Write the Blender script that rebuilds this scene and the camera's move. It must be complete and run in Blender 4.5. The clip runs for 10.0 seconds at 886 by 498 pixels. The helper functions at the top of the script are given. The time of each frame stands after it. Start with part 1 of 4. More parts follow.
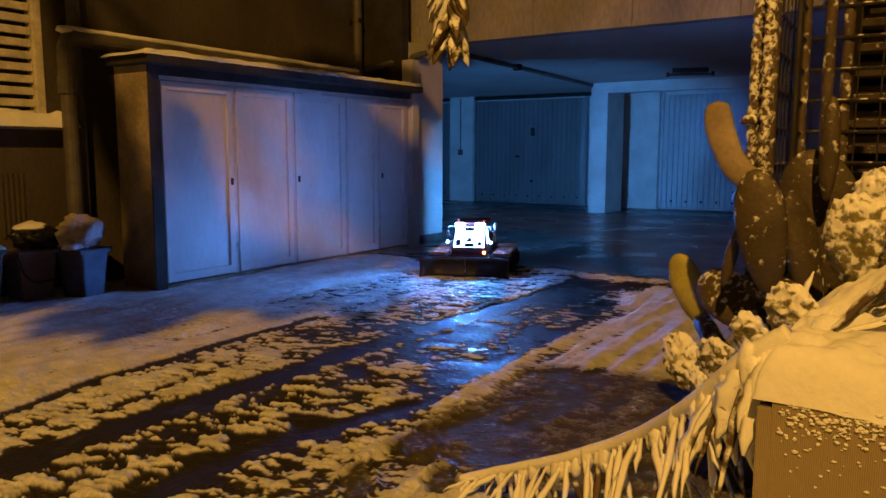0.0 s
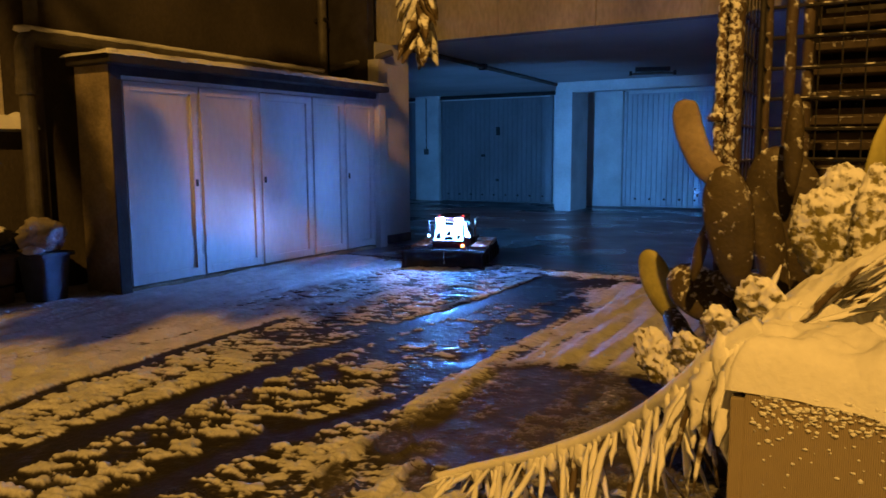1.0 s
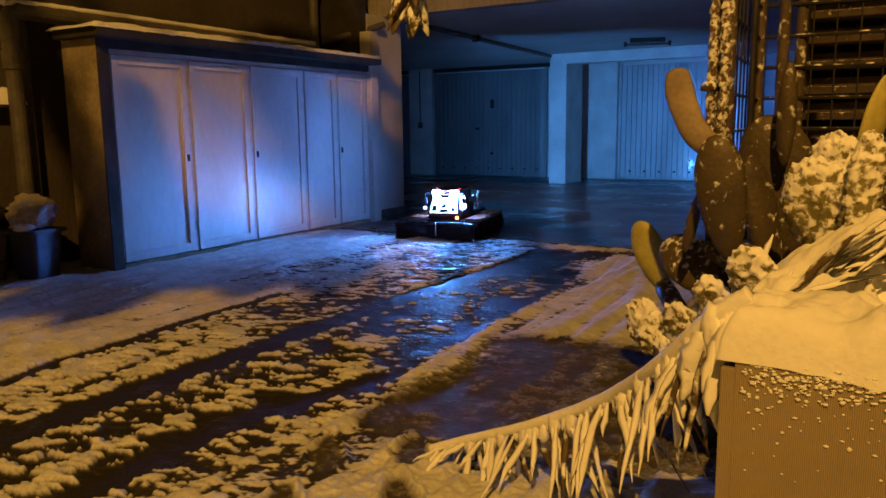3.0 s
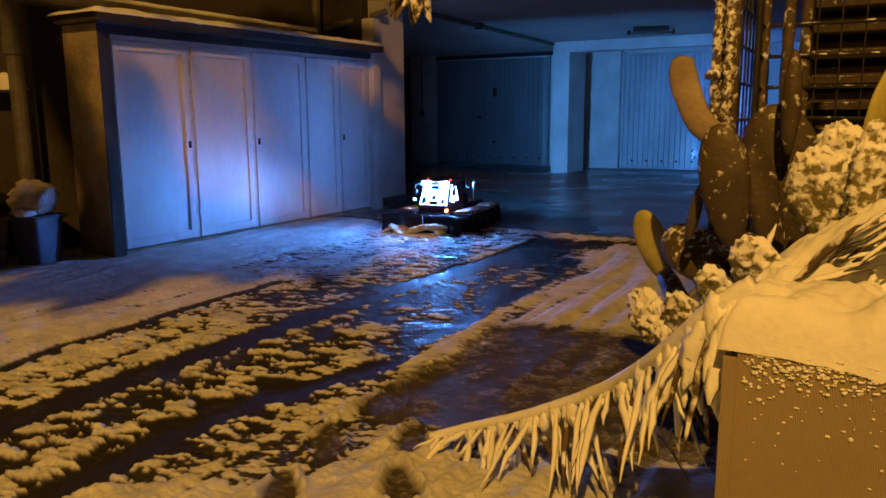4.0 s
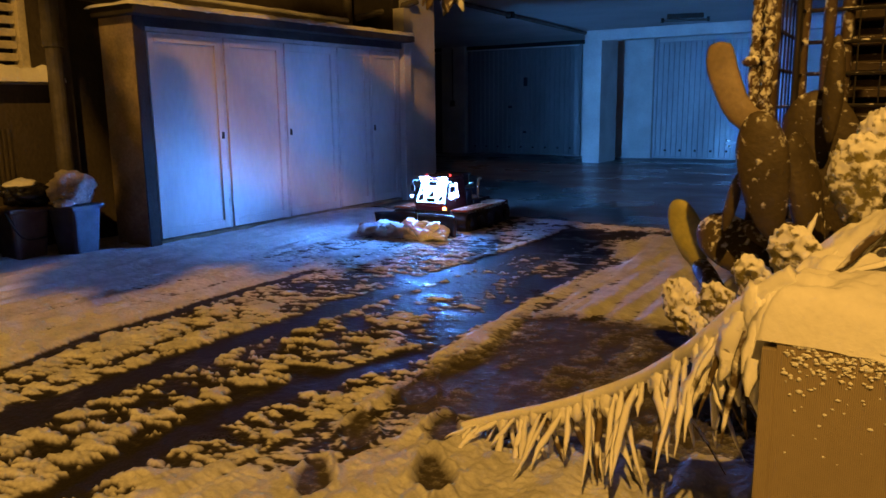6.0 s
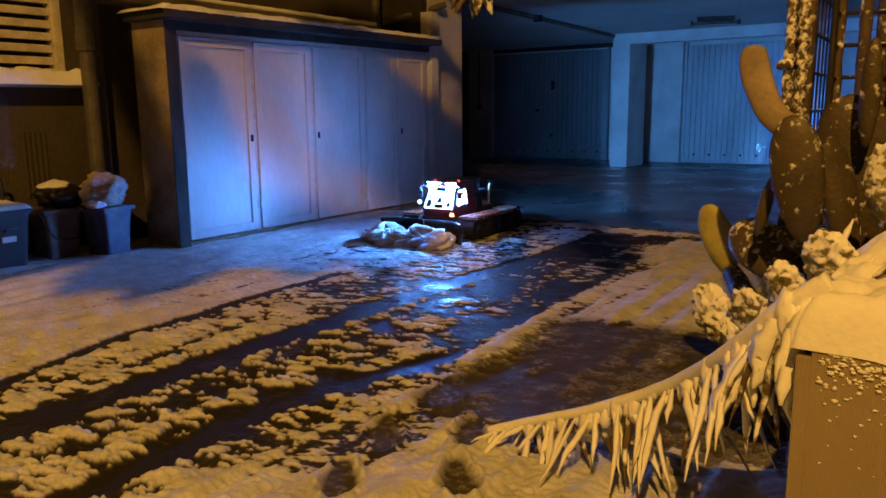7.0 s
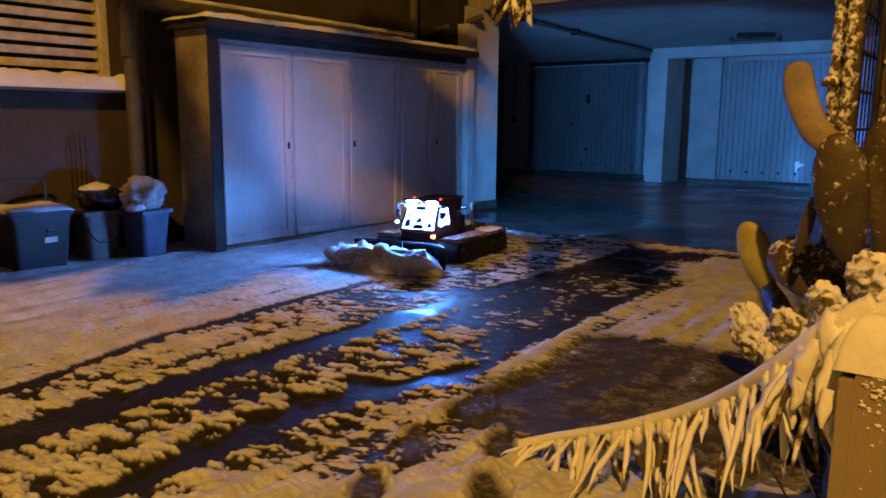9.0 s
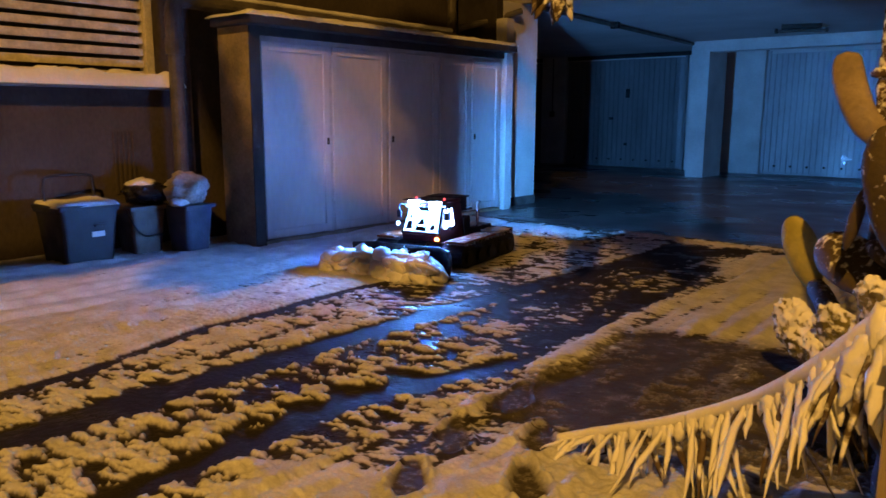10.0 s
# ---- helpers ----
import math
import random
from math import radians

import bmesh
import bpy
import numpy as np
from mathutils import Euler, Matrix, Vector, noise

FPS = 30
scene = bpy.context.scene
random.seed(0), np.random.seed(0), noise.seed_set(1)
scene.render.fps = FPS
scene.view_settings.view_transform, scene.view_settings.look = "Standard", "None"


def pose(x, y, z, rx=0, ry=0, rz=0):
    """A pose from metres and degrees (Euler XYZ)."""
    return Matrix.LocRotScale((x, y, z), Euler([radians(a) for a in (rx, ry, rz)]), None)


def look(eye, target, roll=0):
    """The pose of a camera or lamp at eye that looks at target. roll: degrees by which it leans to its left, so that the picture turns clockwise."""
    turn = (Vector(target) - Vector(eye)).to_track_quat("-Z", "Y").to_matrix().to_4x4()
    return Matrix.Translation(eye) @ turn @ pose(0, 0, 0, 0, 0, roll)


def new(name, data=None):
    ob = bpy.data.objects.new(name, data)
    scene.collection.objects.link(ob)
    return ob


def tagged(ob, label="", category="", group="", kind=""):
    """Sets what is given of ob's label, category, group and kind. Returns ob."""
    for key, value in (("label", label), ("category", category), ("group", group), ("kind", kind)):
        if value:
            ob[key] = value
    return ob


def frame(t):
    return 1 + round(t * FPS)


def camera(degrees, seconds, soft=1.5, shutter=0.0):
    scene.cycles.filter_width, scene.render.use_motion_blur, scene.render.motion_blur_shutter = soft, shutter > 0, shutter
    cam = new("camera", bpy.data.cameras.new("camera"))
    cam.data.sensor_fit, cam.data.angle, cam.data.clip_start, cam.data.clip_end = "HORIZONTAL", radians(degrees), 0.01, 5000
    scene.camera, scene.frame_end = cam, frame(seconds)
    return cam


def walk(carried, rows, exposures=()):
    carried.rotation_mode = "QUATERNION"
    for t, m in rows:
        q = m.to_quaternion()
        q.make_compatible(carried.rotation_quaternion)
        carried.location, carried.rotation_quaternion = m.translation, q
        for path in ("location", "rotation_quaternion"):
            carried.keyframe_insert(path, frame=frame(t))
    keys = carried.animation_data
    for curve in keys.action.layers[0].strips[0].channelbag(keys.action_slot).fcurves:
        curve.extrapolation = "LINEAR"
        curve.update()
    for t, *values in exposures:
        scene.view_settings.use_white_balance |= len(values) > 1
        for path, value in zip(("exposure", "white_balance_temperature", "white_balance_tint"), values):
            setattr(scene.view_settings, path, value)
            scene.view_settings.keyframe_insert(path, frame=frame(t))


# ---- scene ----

cam = camera(60.5, 10.0, shutter=0.7)
PATH = [
    (0, (0.057, -0.178, 1.024), (-1.048, 1.47, 0.773), 0.1),
    (0.5, (0.052, -0.202, 1.023), (-1.022, 1.468, 0.778), 0.1),
    (1, (0.042, -0.195, 1.022), (-0.988, 1.501, 0.77), -0.3),
    (1.5, (0.056, -0.18, 1.013), (-0.94, 1.535, 0.748), -0.9),
    (2, (0.064, -0.178, 1.016), (-0.924, 1.538, 0.73), -1.0),
    (2.5, (0.053, -0.172, 1.017), (-0.949, 1.532, 0.715), -0.7),
    (3, (0.046, -0.177, 1.015), (-0.969, 1.516, 0.696), -0.7),
    (4.5, (0.042, -0.171, 1.01), (-0.974, 1.513, 0.646), -0.3),
    (5, (0.045, -0.173, 1.007), (-0.979, 1.503, 0.629), -0.4),
    (5.5, (0.04, -0.174, 1.008), (-1.009, 1.486, 0.631), -0.6),
    (7, (0.026, -0.174, 1.008), (-1.11, 1.432, 0.645), -0.6),
    (7.5, (0.024, -0.177, 1.008), (-1.129, 1.417, 0.648), -0.5),
    (8, (0.018, -0.179, 1.007), (-1.14, 1.413, 0.655), -0.1),
    (8.5, (0.017, -0.176, 1.01), (-1.156, 1.408, 0.667), 0.2),
    (9, (0.017, -0.182, 1.006), (-1.186, 1.38, 0.672), 0.5),
    (9.5, (0.017, -0.191, 1.004), (-1.222, 1.342, 0.665), 0.5),
    (10, (0.015, -0.196, 1.002), (-1.262, 1.304, 0.656), 0.2),
]
walk(cam, [(t, look(*m)) for t, *m in PATH])

# ---- world and light ----
scene.view_settings.exposure = 0.0
world = bpy.data.worlds.new("night")
scene.world = world
world.use_nodes = True
world.node_tree.nodes["Background"].inputs[0].default_value = (0.35, 0.22, 0.12, 1)
world.node_tree.nodes["Background"].inputs[1].default_value = 0.03


def street_light(place, power, colour, radius=0.06):
    data = bpy.data.lights.new("street_light", "POINT")
    data.energy, data.color, data.shadow_soft_size = power, colour, radius
    ob = new("street_light", data)
    ob.matrix_basis = pose(*place)
    return ob


street_light((1.6, -4.2, 7.0), 2950, (1.0, 0.49, 0.085))


# ---- materials ----
def material(name, colour, rough=0.7, metal=0.0, vary=0.25, scale=6.0, bump=0.2, fine=60.0, tint=None, rough_vary=0.15,
             stretch=(1, 1, 1), spec=0.5, depth=0.01):
    """Two scales of stain and grain over a base colour, with relief."""
    m = bpy.data.materials.new(name)
    m.use_nodes = True
    t = m.node_tree
    n, l = t.nodes, t.links
    b = n["Principled BSDF"]
    co = n.new("ShaderNodeTexCoord")
    mp = n.new("ShaderNodeMapping")
    mp.inputs["Scale"].default_value = stretch
    l.new(co.outputs["Object"], mp.inputs["Vector"])
    big, small = n.new("ShaderNodeTexNoise"), n.new("ShaderNodeTexNoise")
    big.inputs["Scale"].default_value, big.inputs["Detail"].default_value = scale, 6
    small.inputs["Scale"].default_value, small.inputs["Detail"].default_value = fine, 4
    l.new(mp.outputs[0], big.inputs["Vector"])
    l.new(mp.outputs[0], small.inputs["Vector"])
    ramp = n.new("ShaderNodeMapRange")
    ramp.inputs[1].default_value, ramp.inputs[2].default_value = 0.35, 0.68
    l.new(big.outputs[0], ramp.inputs[0])
    mix = n.new("ShaderNodeMix")
    mix.data_type = "RGBA"
    other = tint or tuple(c * (1 - vary) for c in colour)
    mix.inputs[6].default_value, mix.inputs[7].default_value = (*colour, 1), (*other, 1)
    l.new(ramp.outputs[0], mix.inputs[0])
    grain = n.new("ShaderNodeMix")
    grain.data_type, grain.blend_type = "RGBA", "MULTIPLY"
    grain.inputs[0].default_value = min(1.0, vary * 1.5)
    l.new(mix.outputs[2], grain.inputs[6])
    g = n.new("ShaderNodeMapRange")
    g.inputs[1].default_value, g.inputs[2].default_value, g.inputs[3].default_value = 0.3, 0.7, 0.6
    l.new(small.outputs[0], g.inputs[0])
    l.new(g.outputs[0], grain.inputs[7])
    l.new(grain.outputs[2], b.inputs["Base Color"])
    r = n.new("ShaderNodeMapRange")
    r.inputs[1].default_value, r.inputs[2].default_value = 0.3, 0.7
    r.inputs[3].default_value, r.inputs[4].default_value = max(0.02, rough - rough_vary), min(1, rough + rough_vary)
    l.new(big.outputs[0], r.inputs[0])
    l.new(r.outputs[0], b.inputs["Roughness"])
    b.inputs["Metallic"].default_value = metal
    b.inputs["Specular IOR Level"].default_value = spec
    if bump:
        bp = n.new("ShaderNodeBump")
        bp.inputs["Strength"].default_value, bp.inputs["Distance"].default_value = bump, depth
        l.new(small.outputs[0], bp.inputs["Height"])
        l.new(bp.outputs[0], b.inputs["Normal"])
    return m


def snowed(name, colour, rough=0.6, amount=0.5, scale=18.0, facing=0.55):
    """A surface on which blown snow clings in patches, more of it where the surface faces up."""
    m = material(name, colour, rough, vary=0.4, scale=9, fine=80, bump=0.3)
    t = m.node_tree
    n, l = t.nodes, t.links
    b, out = n["Principled BSDF"], n["Material Output"]
    s = n.new("ShaderNodeBsdfPrincipled")
    s.inputs["Base Color"].default_value, s.inputs["Roughness"].default_value = (0.84, 0.85, 0.87, 1), 0.8
    co, no = n.new("ShaderNodeTexCoord"), n.new("ShaderNodeTexNoise")
    no.inputs["Scale"].default_value, no.inputs["Detail"].default_value = scale, 5
    l.new(co.outputs["Object"], no.inputs["Vector"])
    geo, sep = n.new("ShaderNodeNewGeometry"), n.new("ShaderNodeSeparateXYZ")
    l.new(geo.outputs["Normal"], sep.inputs[0])
    up = n.new("ShaderNodeMath")
    up.operation = "MULTIPLY_ADD"
    up.inputs[1].default_value = facing
    l.new(sep.outputs["Z"], up.inputs[0])
    l.new(no.outputs[0], up.inputs[2])
    edge = n.new("ShaderNodeMapRange")
    edge.inputs[1].default_value, edge.inputs[2].default_value = 1 - amount, 1 - amount + 0.12
    l.new(up.outputs[0], edge.inputs[0])
    bp = n.new("ShaderNodeBump")
    bp.inputs["Strength"].default_value, bp.inputs["Distance"].default_value = 0.7, 0.01
    l.new(edge.outputs[0], bp.inputs["Height"])
    l.new(bp.outputs[0], s.inputs["Normal"])
    mix = n.new("ShaderNodeMixShader")
    l.new(edge.outputs[0], mix.inputs[0])
    l.new(b.outputs[0], mix.inputs[1])
    l.new(s.outputs[0], mix.inputs[2])
    l.new(mix.outputs[0], out.inputs[0])
    return m


def melting(name):
    """Wet asphalt under slush under snow, by how much snow lies there."""
    m = material(name, (0.66, 0.67, 0.68), 0.7, vary=0.30, scale=7, fine=110, bump=0.15, depth=0.004)
    t = m.node_tree
    n, l = t.nodes, t.links
    b = n["Principled BSDF"]
    white = b.inputs["Base Color"].links[0].from_socket
    at, co, no = n.new("ShaderNodeAttribute"), n.new("ShaderNodeTexCoord"), n.new("ShaderNodeTexNoise")
    at.attribute_name = "cover"
    no.inputs["Scale"].default_value, no.inputs["Detail"].default_value = 140, 4
    l.new(co.outputs["Object"], no.inputs["Vector"])
    add = n.new("ShaderNodeMath")
    add.operation = "MULTIPLY_ADD"
    add.inputs[1].default_value = 0.35
    l.new(no.outputs[0], add.inputs[0])
    l.new(at.outputs["Fac"], add.inputs[2])
    wet, full, rough = n.new("ShaderNodeMapRange"), n.new("ShaderNodeMapRange"), n.new("ShaderNodeMapRange")
    for q, lo, hi, u, v in ((wet, 0.15, 0.70, 0, 1), (full, 0.55, 1.20, 0, 1), (rough, 0.15, 0.60, 0.36, 0.75)):
        for k, value in enumerate((lo, hi, u, v)):
            q.inputs[k + 1].default_value = value
        l.new(add.outputs[0], q.inputs[0])
    slush, snow = n.new("ShaderNodeMix"), n.new("ShaderNodeMix")
    slush.data_type = snow.data_type = "RGBA"
    slush.inputs[6].default_value, slush.inputs[7].default_value = (0.018, 0.016, 0.014, 1), (0.085, 0.076, 0.066, 1)
    l.new(wet.outputs[0], slush.inputs[0])
    l.new(full.outputs[0], snow.inputs[0])
    l.new(slush.outputs[2], snow.inputs[6])
    l.new(white, snow.inputs[7])
    l.new(snow.outputs[2], b.inputs["Base Color"])
    l.new(rough.outputs[0], b.inputs["Roughness"])
    b.inputs["Specular IOR Level"].default_value = 0.07
    pools, gloss = n.new("ShaderNodeTexNoise"), n.new("ShaderNodeMapRange")
    pools.inputs["Scale"].default_value, pools.inputs["Detail"].default_value = 5, 5
    l.new(co.outputs["Object"], pools.inputs["Vector"])
    for k, value in enumerate((0.50, 0.64, 0.70, 0.26)):
        gloss.inputs[k + 1].default_value = value
    l.new(pools.outputs[0], gloss.inputs[0])
    l.new(gloss.outputs[0], rough.inputs[3])
    stones, sb = n.new("ShaderNodeTexNoise"), n.new("ShaderNodeBump")
    stones.inputs["Scale"].default_value, stones.inputs["Detail"].default_value = 34, 3
    l.new(co.outputs["Object"], stones.inputs["Vector"])
    sb.inputs["Distance"].default_value = 0.012
    l.new(stones.outputs[0], sb.inputs["Height"])
    bare = n.new("ShaderNodeMapRange")
    for k, value in enumerate((0.2, 0.7, 0.40, 0.04)):
        bare.inputs[k + 1].default_value = value
    l.new(add.outputs[0], bare.inputs[0])
    l.new(bare.outputs[0], sb.inputs["Strength"])
    l.new(b.inputs["Normal"].links[0].from_socket, sb.inputs["Normal"])
    l.new(sb.outputs[0], b.inputs["Normal"])
    return m


def glow(name, colour, strength):
    m = bpy.data.materials.new(name)
    m.use_nodes = True
    b = m.node_tree.nodes["Principled BSDF"]
    b.inputs["Base Color"].default_value = (0.6, 0.6, 0.6, 1)
    b.inputs["Emission Color"].default_value, b.inputs["Emission Strength"].default_value = (*colour, 1), strength
    return m


MELTING = melting("melting_snow")
SNOW = material("snow", (0.86, 0.87, 0.88), 0.75, vary=0.12, scale=5, fine=70, bump=0.22, depth=0.010, spec=0.3)
ASPHALT = material("wet_asphalt", (0.034, 0.029, 0.024), 0.38, vary=0.5, scale=5, fine=30, bump=0.8, rough_vary=0.25, depth=0.02, spec=0.2)
SCREED = material("damp_concrete_floor", (0.085, 0.085, 0.085), 0.32, vary=0.35, scale=1.3, fine=30, bump=0.12, rough_vary=0.12)
PLASTER = material("white_plaster", (0.62, 0.62, 0.60), 0.85, vary=0.22, scale=2.5, fine=40, bump=0.2)
CEILING = material("ceiling_plaster", (0.52, 0.52, 0.52), 0.9, vary=0.2, scale=0.9, fine=25, bump=0.1)
CONCRETE = material("rendered_concrete", (0.40, 0.37, 0.32), 0.9, vary=0.5, scale=1.6, fine=30, bump=0.4, stretch=(1, 1, 0.35))
HOUSE = material("dark_render", (0.082, 0.068, 0.054), 0.95, vary=0.45, scale=1.8, fine=45, bump=0.6, stretch=(1, 1, 0.6))
PIER = material("cement_pier", (0.40, 0.33, 0.22), 0.92, vary=0.5, scale=4, fine=45, bump=0.6)
DOOR = material("painted_sheet_steel", (0.60, 0.60, 0.62), 0.5, vary=0.16, scale=3, fine=25, bump=0.08, stretch=(1, 1, 0.4))
FRAME = material("painted_steel_frame", (0.56, 0.56, 0.58), 0.5, vary=0.25, scale=8, fine=40, bump=0.1)
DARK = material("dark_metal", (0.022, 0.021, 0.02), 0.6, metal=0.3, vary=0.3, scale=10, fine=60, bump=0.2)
RIBBED = material("ribbed_steel", (0.42, 0.44, 0.46), 0.42, metal=0.25, vary=0.25, scale=2, fine=30, bump=0.08, stretch=(1, 1, 0.3))
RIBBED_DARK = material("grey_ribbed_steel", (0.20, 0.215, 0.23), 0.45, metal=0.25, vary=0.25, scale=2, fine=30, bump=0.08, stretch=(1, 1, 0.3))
EDGE_AND_SHADE = material("weathered_edge_and_shade", (0.035, 0.030, 0.026), 0.9, vary=0.4, scale=6, fine=50, bump=0.4)
PIPE = material("grey_pipe", (0.11, 0.10, 0.09), 0.6, vary=0.35, scale=9, fine=50, bump=0.2)
SHUTTER = material("shutter_slats", (0.66, 0.62, 0.53), 0.6, vary=0.35, scale=12, fine=60, bump=0.2)
STONE = material("sill_stone", (0.38, 0.36, 0.33), 0.8, vary=0.3, scale=8, fine=60, bump=0.3)
RUST = snowed("rusty_snowy_tube", (0.10, 0.07, 0.045), 0.7, 0.44, 26, 0.15)
CRUST = snowed("snow_crust", (0.16, 0.11, 0.07), 0.8, 0.56, 70, 0.1)
IRON = snowed("dark_snowy_iron", (0.022, 0.018, 0.015), 0.7, 0.33, 30, 0.2)
TREAD = snowed("stair_tread", (0.075, 0.052, 0.035), 0.75, 0.36, 20, 0.22)
PAD = snowed("cactus_skin", (0.085, 0.064, 0.034), 0.7, 0.39, 42, 0.12)
PAD_BARE = material("green_cactus_skin", (0.52, 0.48, 0.15), 0.55, vary=0.35, scale=9, fine=60, bump=0.15)
PAD_EAR = material("pale_cactus_skin", (0.34, 0.27, 0.20), 0.7, vary=0.35, scale=9, fine=70, bump=0.3)
PAD_SNOW = snowed("snowed_cactus_skin", (0.26, 0.23, 0.08), 0.6, 0.58, 48, 0.25)
LEAFLET = snowed("snowed_palm_leaflet", (0.13, 0.11, 0.05), 0.6, 0.66, 22, 0.25)
DRY = snowed("dry_palm_leaf", (0.11, 0.075, 0.035), 0.7, 0.47, 20, 0.2)
RUBBER = material("black_rubber", (0.012, 0.012, 0.013), 0.7, vary=0.3, scale=12, fine=60, bump=0.3)
BLADE = material("black_painted_steel", (0.012, 0.013, 0.015), 0.6, metal=0.1, vary=0.3, scale=9, fine=60, bump=0.1)
RED = material("red_paint", (0.085, 0.008, 0.008), 0.4, vary=0.2, scale=8, fine=60, bump=0.05)
ORANGE = snowed("orange_track_guard", (0.50, 0.13, 0.03), 0.5, 0.30, 22, 0.15)
CHROME = material("bright_metal", (0.55, 0.56, 0.58), 0.25, metal=1.0, vary=0.15, scale=10, fine=60, bump=0.05)
PLASTIC_DARK = material("anthracite_plastic", (0.028, 0.03, 0.034), 0.5, vary=0.25, scale=9, fine=60, bump=0.15)
PLASTIC_BROWN = material("brown_plastic", (0.15, 0.11, 0.085), 0.55, vary=0.3, scale=9, fine=60, bump=0.15)
PLASTIC_BLUE = material("grey_blue_plastic", (0.075, 0.095, 0.15), 0.5, vary=0.25, scale=9, fine=60, bump=0.15)
BAG_BLACK = material("black_bin_bag", (0.014, 0.014, 0.014), 0.3, vary=0.3, scale=14, fine=40, bump=0.8)
BAG_WHITE = material("pale_bin_bag", (0.55, 0.50, 0.44), 0.4, vary=0.3, scale=14, fine=30, bump=0.9, depth=0.02)
PAPER = material("paper_label", (0.75, 0.74, 0.70), 0.7, vary=0.1, scale=20, fine=90, bump=0)
GLOW_FRONT = glow("lit_windscreen", (0.14, 0.36, 1.0), 26)
GLOW_SIDE_FILL = glow("side_window_fill", (0.16, 0.33, 1.0), 90)
GLOW_LAMP = glow("work_lamp", (0.10, 0.33, 1.0), 4000)
GLOW_REAR = glow("rear_work_lamp", (0.09, 0.37, 1.0), 72000)
GLOW_FILL = glow("windscreen_fill_strip", (0.11, 0.33, 1.0), 3900)
GLOW_SIDE = glow("marker_lamp", (1.0, 0.25, 0.06), 25)
GLOW_RED = glow("red_beacon", (1.0, 0.05, 0.05), 3.5)


CLOD = material("heaped_snow", (0.84, 0.85, 0.87), 0.7, vary=0.1, scale=6, fine=60, bump=0.2, depth=0.008)
CLOD.node_tree.nodes["Principled BSDF"].inputs["Subsurface Weight"].default_value = 0.6
CLOD.node_tree.nodes["Principled BSDF"].inputs["Subsurface Radius"].default_value = (0.09, 0.10, 0.11)


def pvc(name):
    """Fine upright ribs of a taupe screen sheet, their shading also put into the colour."""
    m = material(name, (0.36, 0.295, 0.205), 0.55, vary=0.12, scale=3, fine=40, bump=0)
    t = m.node_tree
    n, l = t.nodes, t.links
    co, wv, bp = n.new("ShaderNodeTexCoord"), n.new("ShaderNodeTexWave"), n.new("ShaderNodeBump")
    wv.bands_direction = "X"
    wv.inputs["Scale"].default_value = 95
    l.new(co.outputs["Object"], wv.inputs["Vector"])
    bp.inputs["Strength"].default_value, bp.inputs["Distance"].default_value = 0.6, 0.002
    l.new(wv.outputs["Fac"], bp.inputs["Height"])
    l.new(bp.outputs[0], n["Principled BSDF"].inputs["Normal"])
    # colour darkened between ribs, as their relief hardly shades in frontal light
    old = n["Principled BSDF"].inputs["Base Color"].links[0].from_socket
    mix, rib_shade = n.new("ShaderNodeMix"), n.new("ShaderNodeMapRange")
    mix.data_type, mix.blend_type = "RGBA", "MULTIPLY"
    mix.inputs[0].default_value = 1
    rib_shade.inputs[3].default_value = 0.84
    l.new(wv.outputs["Fac"], rib_shade.inputs[0])
    l.new(old, mix.inputs[6])
    l.new(rib_shade.outputs[0], mix.inputs[7])
    l.new(mix.outputs[2], n["Principled BSDF"].inputs["Base Color"])
    return m


SCREEN = pvc("ribbed_taupe_sheet")


# ---- building helpers ----
def put(name, bm, mat, parent=None, label="", smooth=False):
    me = bpy.data.meshes.new(name)
    bm.to_mesh(me)
    bm.free()
    for f in me.polygons:
        f.use_smooth = smooth
    for m in mat if isinstance(mat, (list, tuple)) else [mat]:
        me.materials.append(m)
    ob = new(name, me)
    ob.parent = parent
    return tagged(ob, label)


part = put


def empty(name, m, label, category, group="", kind=""):
    ob = new(name)
    ob.empty_display_size = 0.05
    ob.matrix_basis = m
    return tagged(ob, label, category, group, kind)


def box(bm, x0, x1, y0, y1, z0, z1, bevel=0.0, m=None):
    r = bmesh.ops.create_cube(bm, size=1, matrix=Matrix.Translation(((x0 + x1) / 2, (y0 + y1) / 2, (z0 + z1) / 2))
                              @ Matrix.Diagonal((abs(x1 - x0), abs(y1 - y0), abs(z1 - z0), 1)))
    vs = r["verts"]
    if bevel:
        es = list({e for v in vs for e in v.link_edges})
        out = bmesh.ops.bevel(bm, geom=es, offset=bevel, segments=2, affect="EDGES", profile=0.6)
        vs = list({v for f in out["faces"] for v in f.verts})
    if m:
        bmesh.ops.transform(bm, matrix=m, verts=vs)
    return bm


def boxed(*a, **k):
    return box(bmesh.new(), *a, **k)


